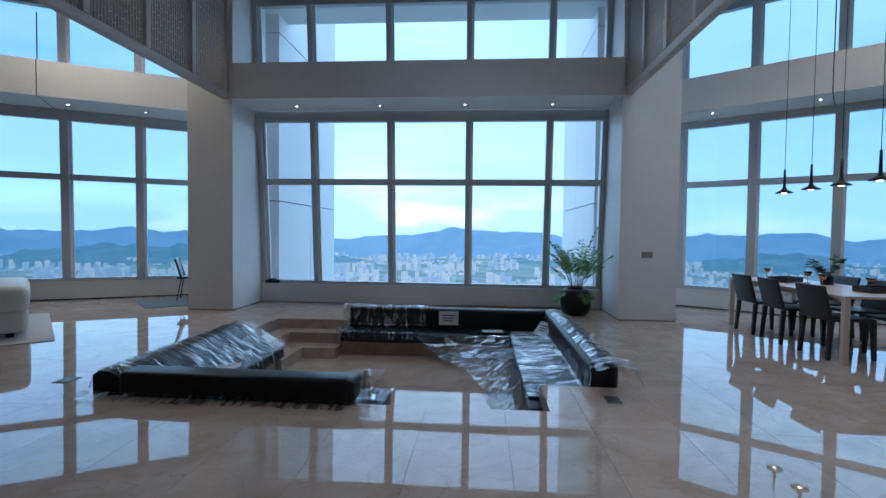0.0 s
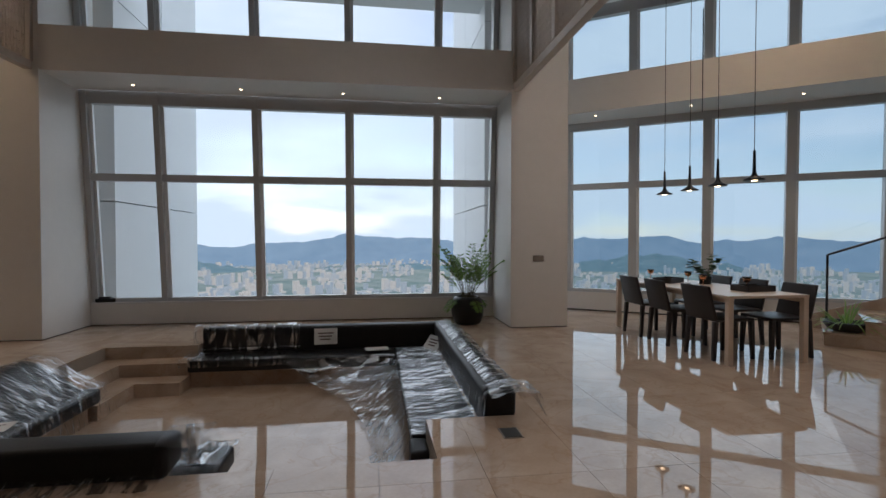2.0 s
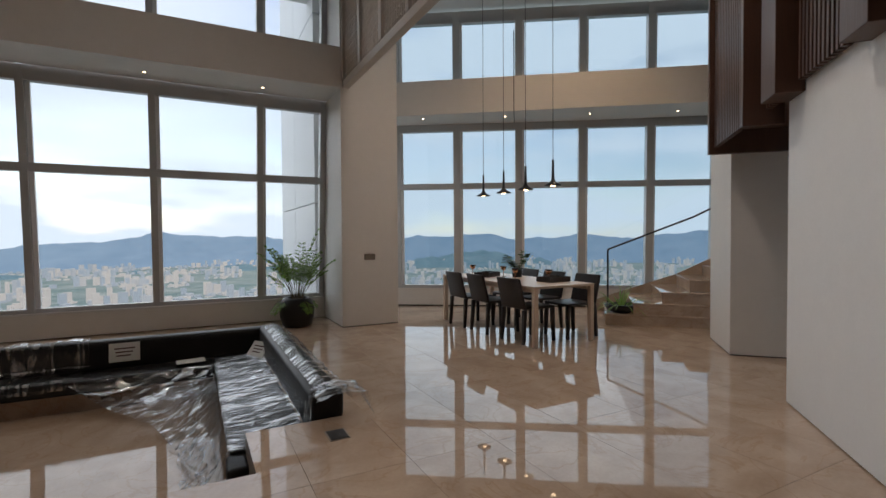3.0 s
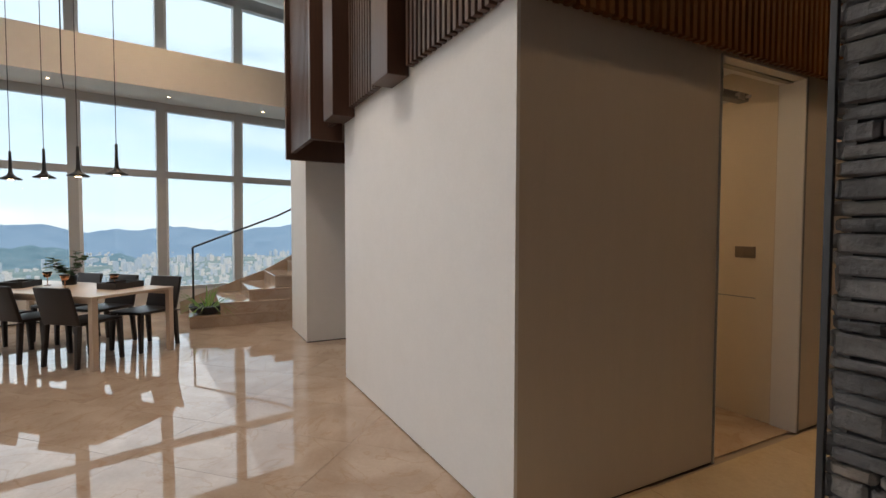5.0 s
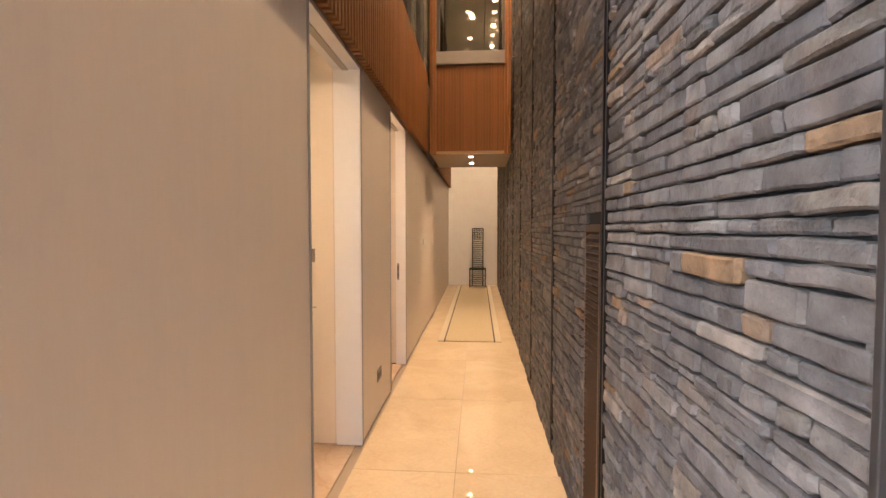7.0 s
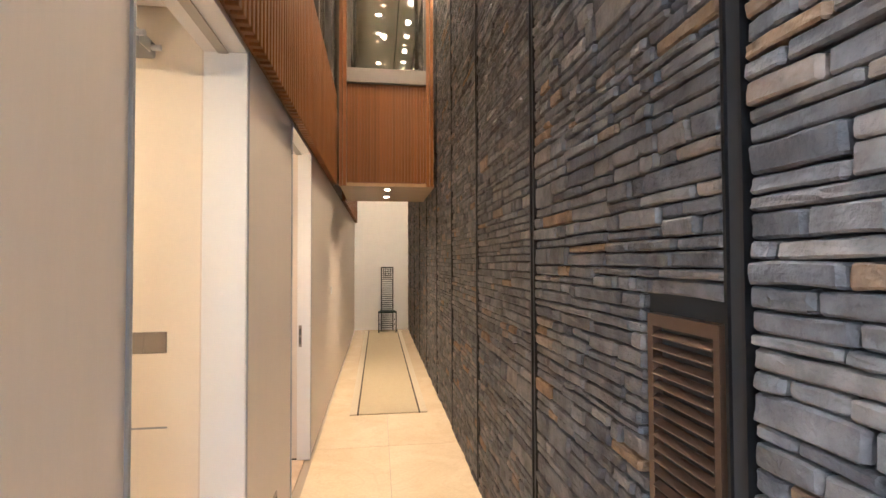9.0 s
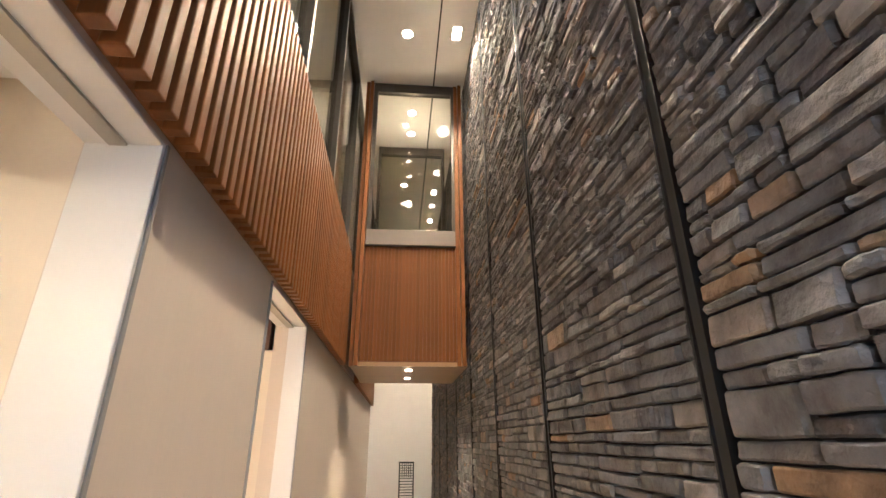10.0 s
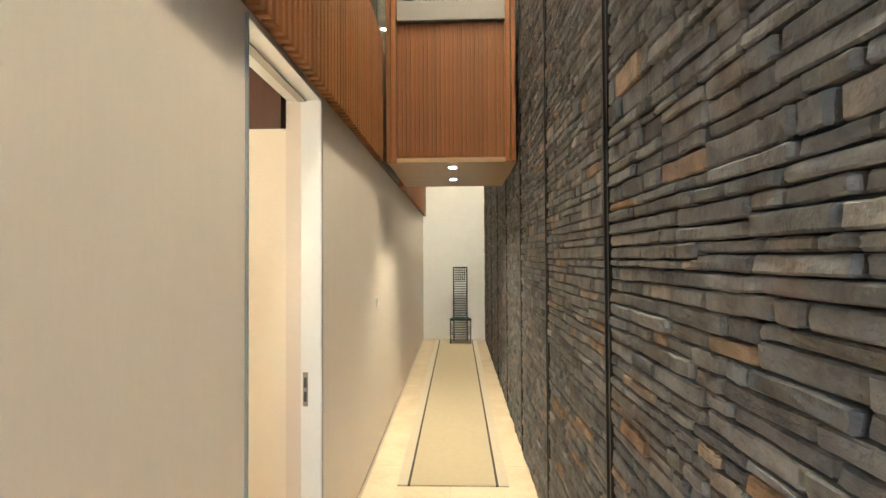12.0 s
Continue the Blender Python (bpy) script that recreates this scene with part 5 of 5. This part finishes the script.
for y in STRIPS[1:]:
    st = thing("steel_strip", "upright black steel strip between the stones", "trim", pose(XR, y, 0), "steel strips")
    st["kind"] = "structure"
    part("channel", boxes((-0.035, -0.012, -0.02, 0.02, 0.0, TOP - 0.01)), MORTAR, st)
    part("flange", boxes((-0.035, -0.004, -0.027, -0.019, 0.0, TOP - 0.01)), STEEL, st)
    part("flange", boxes((-0.035, -0.004, 0.019, 0.027, 0.0, TOP - 0.01)), STEEL, st)

st = tagged(thing("corner_strip", "thin black steel strip on the stone wall's corner", "trim"), kind="structure")
part("strip", boxes((XR - 0.014, XR + 0.001, 0.094, 0.108, 0, TOP - 0.01), bevel=0.002), CORNERSTEEL, st)

# ---------------- lamps ----------------
def downlight(m, label="small round warm downlight in the ceiling", r=0.035, group="downlights"):
    t = thing("downlight", label, "downlight", m, group)
    bm = bmesh.new()
    tube(bm, (0, 0, -0.004), (0, 0, 0.0), r + 0.012, r + 0.012, 16)
    ring = part("ring", bm, JAMB, t)
    bm = bmesh.new()
    tube(bm, (0, 0, -0.007), (0, 0, -0.0041), r, r, 16)
    part("lens", bm, LIGHT, ring)
    return t


dl = downlight(LIV @ pose(-3.3, 10.0, SOFFIT), "small warm downlight in the window soffit", 0.018)
for u in (-1.8, -0.3, 1.2):
    copy_thing(dl, LIV @ pose(u, 10.0, SOFFIT))
for s in (-0.6, 0.9, 2.4, 3.9, 5.4):
    copy_thing(dl, DIN @ pose(s, -0.75, SOFFIT - 0.06))
for s in (-4.6, -3.2, -1.8, -0.6):
    copy_thing(dl, SIT @ pose(s, -0.75, SOFFIT))
for u, v in ((6.2, 7.6), (5.4, 8.8), (-6.2, 8.4), (-7.4, 7.2)):
    copy_thing(dl, LIV @ pose(u, v, TOP))
# Unseen fixtures added at the places of the hall's fill spots.
for x, y in ((5.4, 2.0), (4.2, 4.6), (7.6, 3.2)):
    copy_thing(dl, pose(x, y, TOP))
cd = downlight(pose(3.13, -5.2, TOP), "bright round downlight in the corridor ceiling", 0.05, "corridor downlights")
for y in (-0.6, -2.9, -8.4, -10.4):
    copy_thing(cd, pose(3.13, y, TOP))
for y in (-6.5, -6.95):
    copy_thing(cd, pose(3.05, y, TOP))
ub = downlight(pose(3.03, -6.18, 2.45), "small downlight under the bridge", 0.03, "bridge downlights")
copy_thing(ub, pose(3.03, -6.85, 2.45))
cl = thing("cove_light", "warm glowing recessed ceiling light over the sitting corner", "ceiling light", pose(3.0, 11.75, TOP))
part("frame", boxes((-0.75, 0.75, -0.45, 0.45, -0.03, 0), bevel=0.004), JAMB, cl)
part("diffuser", boxes((-0.7, 0.7, -0.4, 0.4, -0.034, -0.0301)), material("warm_diffuser", (1.0, 0.62, 0.32), 0.6, emit=1.1), cl, "warm glowing diffuser")
sl = tagged(part("ceiling_slot", boxes((2.8, 2.815, YEND, 0.0, TOP - 0.004, TOP)), STEEL), "thin black slot along the corridor ceiling", "slot", kind="structure")
for i in range(10):
    y = -0.55 - 1.15 * i
    if BR1 - 0.2 < y < BR0 + 0.2:
        continue
    w = thing("wallwasher", "recessed square lamp grazing the stone wall", "lamp", pose(2.62, y, TOP), "wallwashers")
    part("trim", boxes((-0.05, 0.05, -0.09, 0.09, -0.006, 0)), JAMB, w)
    part("lens", boxes((-0.04, 0.04, -0.08, 0.08, -0.009, -0.0061)), LIGHT, w)

# ---------------- pieces of the walls and floors ----------------
# floor tiles: the living room in its own turned grid, the corridor straight
TW, TL = 0.605, 1.21
tile = mesh_of("tile", boxes((0.0012, TW - 0.0012, 0.0012, TL - 0.0012, SLAB, 0.0)), MARBLE)


def inside(x, y):
    """Whether a plan point lies on the storey's floor."""
    odd = False
    for (ax, ay), (bx_, by_) in zip(OUTLINE, OUTLINE[1:] + OUTLINE[:1]):
        if (ay > y) != (by_ > y) and x < ax + (y - ay) * (bx_ - ax) / (by_ - ay):
            odd = not odd
    return odd


count = 0
rest = []
for i in range(-16, 19):
    for j in range(-6, 13):
        u, v = 0.195 + i * TW, 5.02 + (j - 4) * TL + (0.0 if i % 2 else 0.0)
        cu, cv = u + TW / 2, v + TL / 2
        if u + TW > P0 and u < P1 and v + TL > Q0 and v < Q1:
            rest.append((u, v))
            continue
        x, y = (cu + cv) * 0.7071, (cv - cu) * 0.7071
        if not inside(x, y) or y < -0.9:
            continue
        near = -6.0 < cu < 6.5 and -0.5 < cv < 9.9
        if near and count < 298:
            o = new("tile", tile)
            o.parent, o.location = floor, (u, v, 0)
            count += 1
        else:
            rest.append((u, v))
# the cut tiles round the pit and those far off
bm = bmesh.new()
for u, v in rest:
    parts = [(u + 0.0012, u + TW - 0.0012, v + 0.0012, v + TL - 0.0012)]
    for hole in ((P0, P1, 5.95, Q1), (P0, 0.55, Q0, 5.951)):
        nxt = []
        for a, b, c, d in parts:
            if b <= hole[0] or a >= hole[1] or d <= hole[2] or c >= hole[3]:
                nxt.append((a, b, c, d))
                continue
            if a < hole[0]:
                nxt.append((a, hole[0], c, d))
            if b > hole[1]:
                nxt.append((hole[1], b, c, d))
            a2, b2 = max(a, hole[0]), min(b, hole[1])
            if c < hole[2]:
                nxt.append((a2, b2, c, hole[2]))
            if d > hole[3]:
                nxt.append((a2, b2, hole[3], d))
        parts = nxt
    for a, b, c, d in parts:
        box(bm, a, b, c, d, SLAB, 0.0)
far = part("tile_field", bm, MARBLE, floor)
tagged(far, kind="stuff")
cfloor = structure("floor_corridor", boxes((XR - 0.1, XL + 0.02, YEND, -0.9, SLAB, SLAB + 0.004)), JOINT, "cream marble floor of the corridor", "floor")
ct = mesh_of("tile", boxes((0.001, 0.607, 0.001, 1.198, SLAB + 0.004, 0.0015)), PALEMARBLE)
for i in range(10):
    for x in (XR - 0.02, 3.05):
        o = new("tile", ct)
        o.parent, o.location = cfloor, (x, -2.06 + 1.2 - 1.2 * i, 0)
structure("floor_rooms", boxes((XL + 0.04, 5.9, YEND, -0.2, SLAB, 0.001)), MARBLE, "marble floor of the side rooms", "floor")

# stacked slate: irregular split strips, course by course between the steel strips
SR = random.Random(21)


def stone_verts(length, height, rnd):
    """One split strip in its own frame: x along, z up, y outwards; a pillowed, uneven front with worn, rounded ends."""
    nx, nz = 7, 5
    out = 0.028 + rnd.uniform(-0.006, 0.006)
    tiltx, tiltz = rnd.uniform(-0.005, 0.005), rnd.uniform(-0.006, 0.004)
    wave, ph = rnd.uniform(0.0, 0.0022), rnd.uniform(0, 6.28)
    vs, fs = [], []
    cut = [rnd.uniform(0.15, 0.5) * height * 0.5 for _ in range(4)]
    ex, ez = min(0.22, 0.012 / length), min(0.25, 0.006 / height)
    cols = (0, ex, rnd.uniform(0.25, 0.38), rnd.uniform(0.42, 0.58), rnd.uniform(0.62, 0.76), 1 - ex, 1)
    lift = [rnd.uniform(-0.003, 0.003) for _ in range(nx)]
    for k in range(nz):
        fz = (0, ez, 0.5, 1 - ez, 1)[k]
        for i in range(nx):
            fx = cols[i]
            drop = (0.8 if i in (0, nx - 1) else 0.0) + (0.42 if k in (0, nz - 1) else 0.0)
            y = out - 0.013 * min(drop, 1.0) + tiltx * (fx - 0.5) + tiltz * (fz - 0.5) + lift[i] * 0.5 + rnd.uniform(-0.0018, 0.0018)
            x = length * fx + (0.003 if i == 0 else -0.003 if i == nx - 1 else 0)
            if k in (0, nz - 1) and i in (0, nx - 1):
                x += (1 if i == 0 else -1) * cut[(k > 0) * 2 + (i > 0)]
            z = height * fz + wave * math.sin(ph + fx * 5) + (rnd.uniform(0, 0.002) if k == 0 else rnd.uniform(-0.003, 0) if k == nz - 1 else 0)
            vs.append((x, max(0.004, y), z))
    for k in range(nz - 1):
        for i in range(nx - 1):
            a = k * nx + i
            fs.append((a, a + 1, a + nx + 1, a + nx))
    ring = [i for i in range(nx)] + [k * nx + nx - 1 for k in range(1, nz)] + [(nz - 1) * nx + i for i in range(nx - 2, -1, -1)] + [k * nx for k in range(nz - 2, 0, -1)]
    base = len(vs)
    for a in ring:
        vs.append((vs[a][0], -0.012, vs[a][2]))
    m = len(ring)
    for a in range(m):
        b = (a + 1) % m
        fs.append((ring[b], ring[a], base + a, base + b))
    return vs, fs


def strips(span, z1, rnd):
    """Start, end, bottom and height of every stone of a field: bands of two layers whose split shifts along the wall."""
    z = 0.004
    while z < z1 - 0.03:
        band = min(rnd.uniform(0.066, 0.098), z1 - z)
        s = 0.0
        while s < span - 0.005:
            e = s + rnd.uniform(0.22, 0.6)
            e = span if span - e < 0.15 else e
            cut = rnd.choice((0.38, 0.44, 0.5, 0.56, 0.62)) * band
            layers = ((0, cut), (cut, band)) if band > 0.05 and rnd.random() > 0.06 else ((0, band),)
            for lo, hi in layers:
                a = s
                while a < e - 0.001:
                    b = a + rnd.choice((0.08, 0.11, 0.15, 0.19, 0.24, 0.3)) * rnd.uniform(0.85, 1.15)
                    b = e if e - b < 0.06 else b
                    yield a, b, z + lo, hi - lo
                    a = b
            s = e
        z += band


stone_wall = bpy.data.objects["wall_stone"]
bulk_v, bulk_f = [], []
picked = 0
fields = [("x", a - (-0.002 if a > 0 else 0.03), b + 0.03) for a, b in zip(STRIPS, STRIPS[1:])] + [("x", STRIPS[-1] - 0.03, YEND + 0.01), ("y", XR - 0.016, -1.2)]
for ax, a, b in fields:
    span = a - b
    for s0, s1, z, h in strips(span, TOP - 0.01, SR):
        if ax == "x" and z + h > 0.085 and z < 1.45 and a - s1 < -1.185 and a - s0 > -1.475:
            # keep clear of the vent
            if a - s1 < -1.475:
                s0 = a + 1.475
                if s1 - s0 < 0.04:
                    continue
            else:
                continue
        vs, fs = stone_verts(s1 - s0, h - 0.003, SR)
        if ax == "x":
            # looking at the wall from the corridor, x runs towards -y
            place = Matrix(((0, 1, 0, XR - 0.035), (-1, 0, 0, a - s0), (0, 0, 1, z), (0, 0, 0, 1)))
        else:
            place = Matrix(((-1, 0, 0, a - s0), (0, 1, 0, 0.07), (0, 0, 1, z), (0, 0, 0, 1)))
        mid = a - (s0 + s1) / 2
        if ax == "x" and picked < 300 and -3.6 < mid < -2.3 and 0.9 < z < 2.6:
            me = bpy.data.meshes.new("stone")
            me.from_pydata(vs, [], fs)
            me.materials.append(STONE)
            me.polygons.foreach_set("use_smooth", [False] * len(me.polygons))
            o = new("stone", me)
            o.parent, o.matrix_local = stone_wall, place
            picked += 1
        else:
            n0 = len(bulk_v)
            bulk_v += [tuple(place @ Vector(p)) for p in vs]
            bulk_f += [tuple(n0 + i for i in f) for f in fs]
me = bpy.data.meshes.new("stones")
me.from_pydata(bulk_v, [], bulk_f)
me.materials.append(STONE)
me.polygons.foreach_set("use_smooth", [False] * len(me.polygons))
o = tagged(new("stones", me), kind="stuff")
o.parent = stone_wall
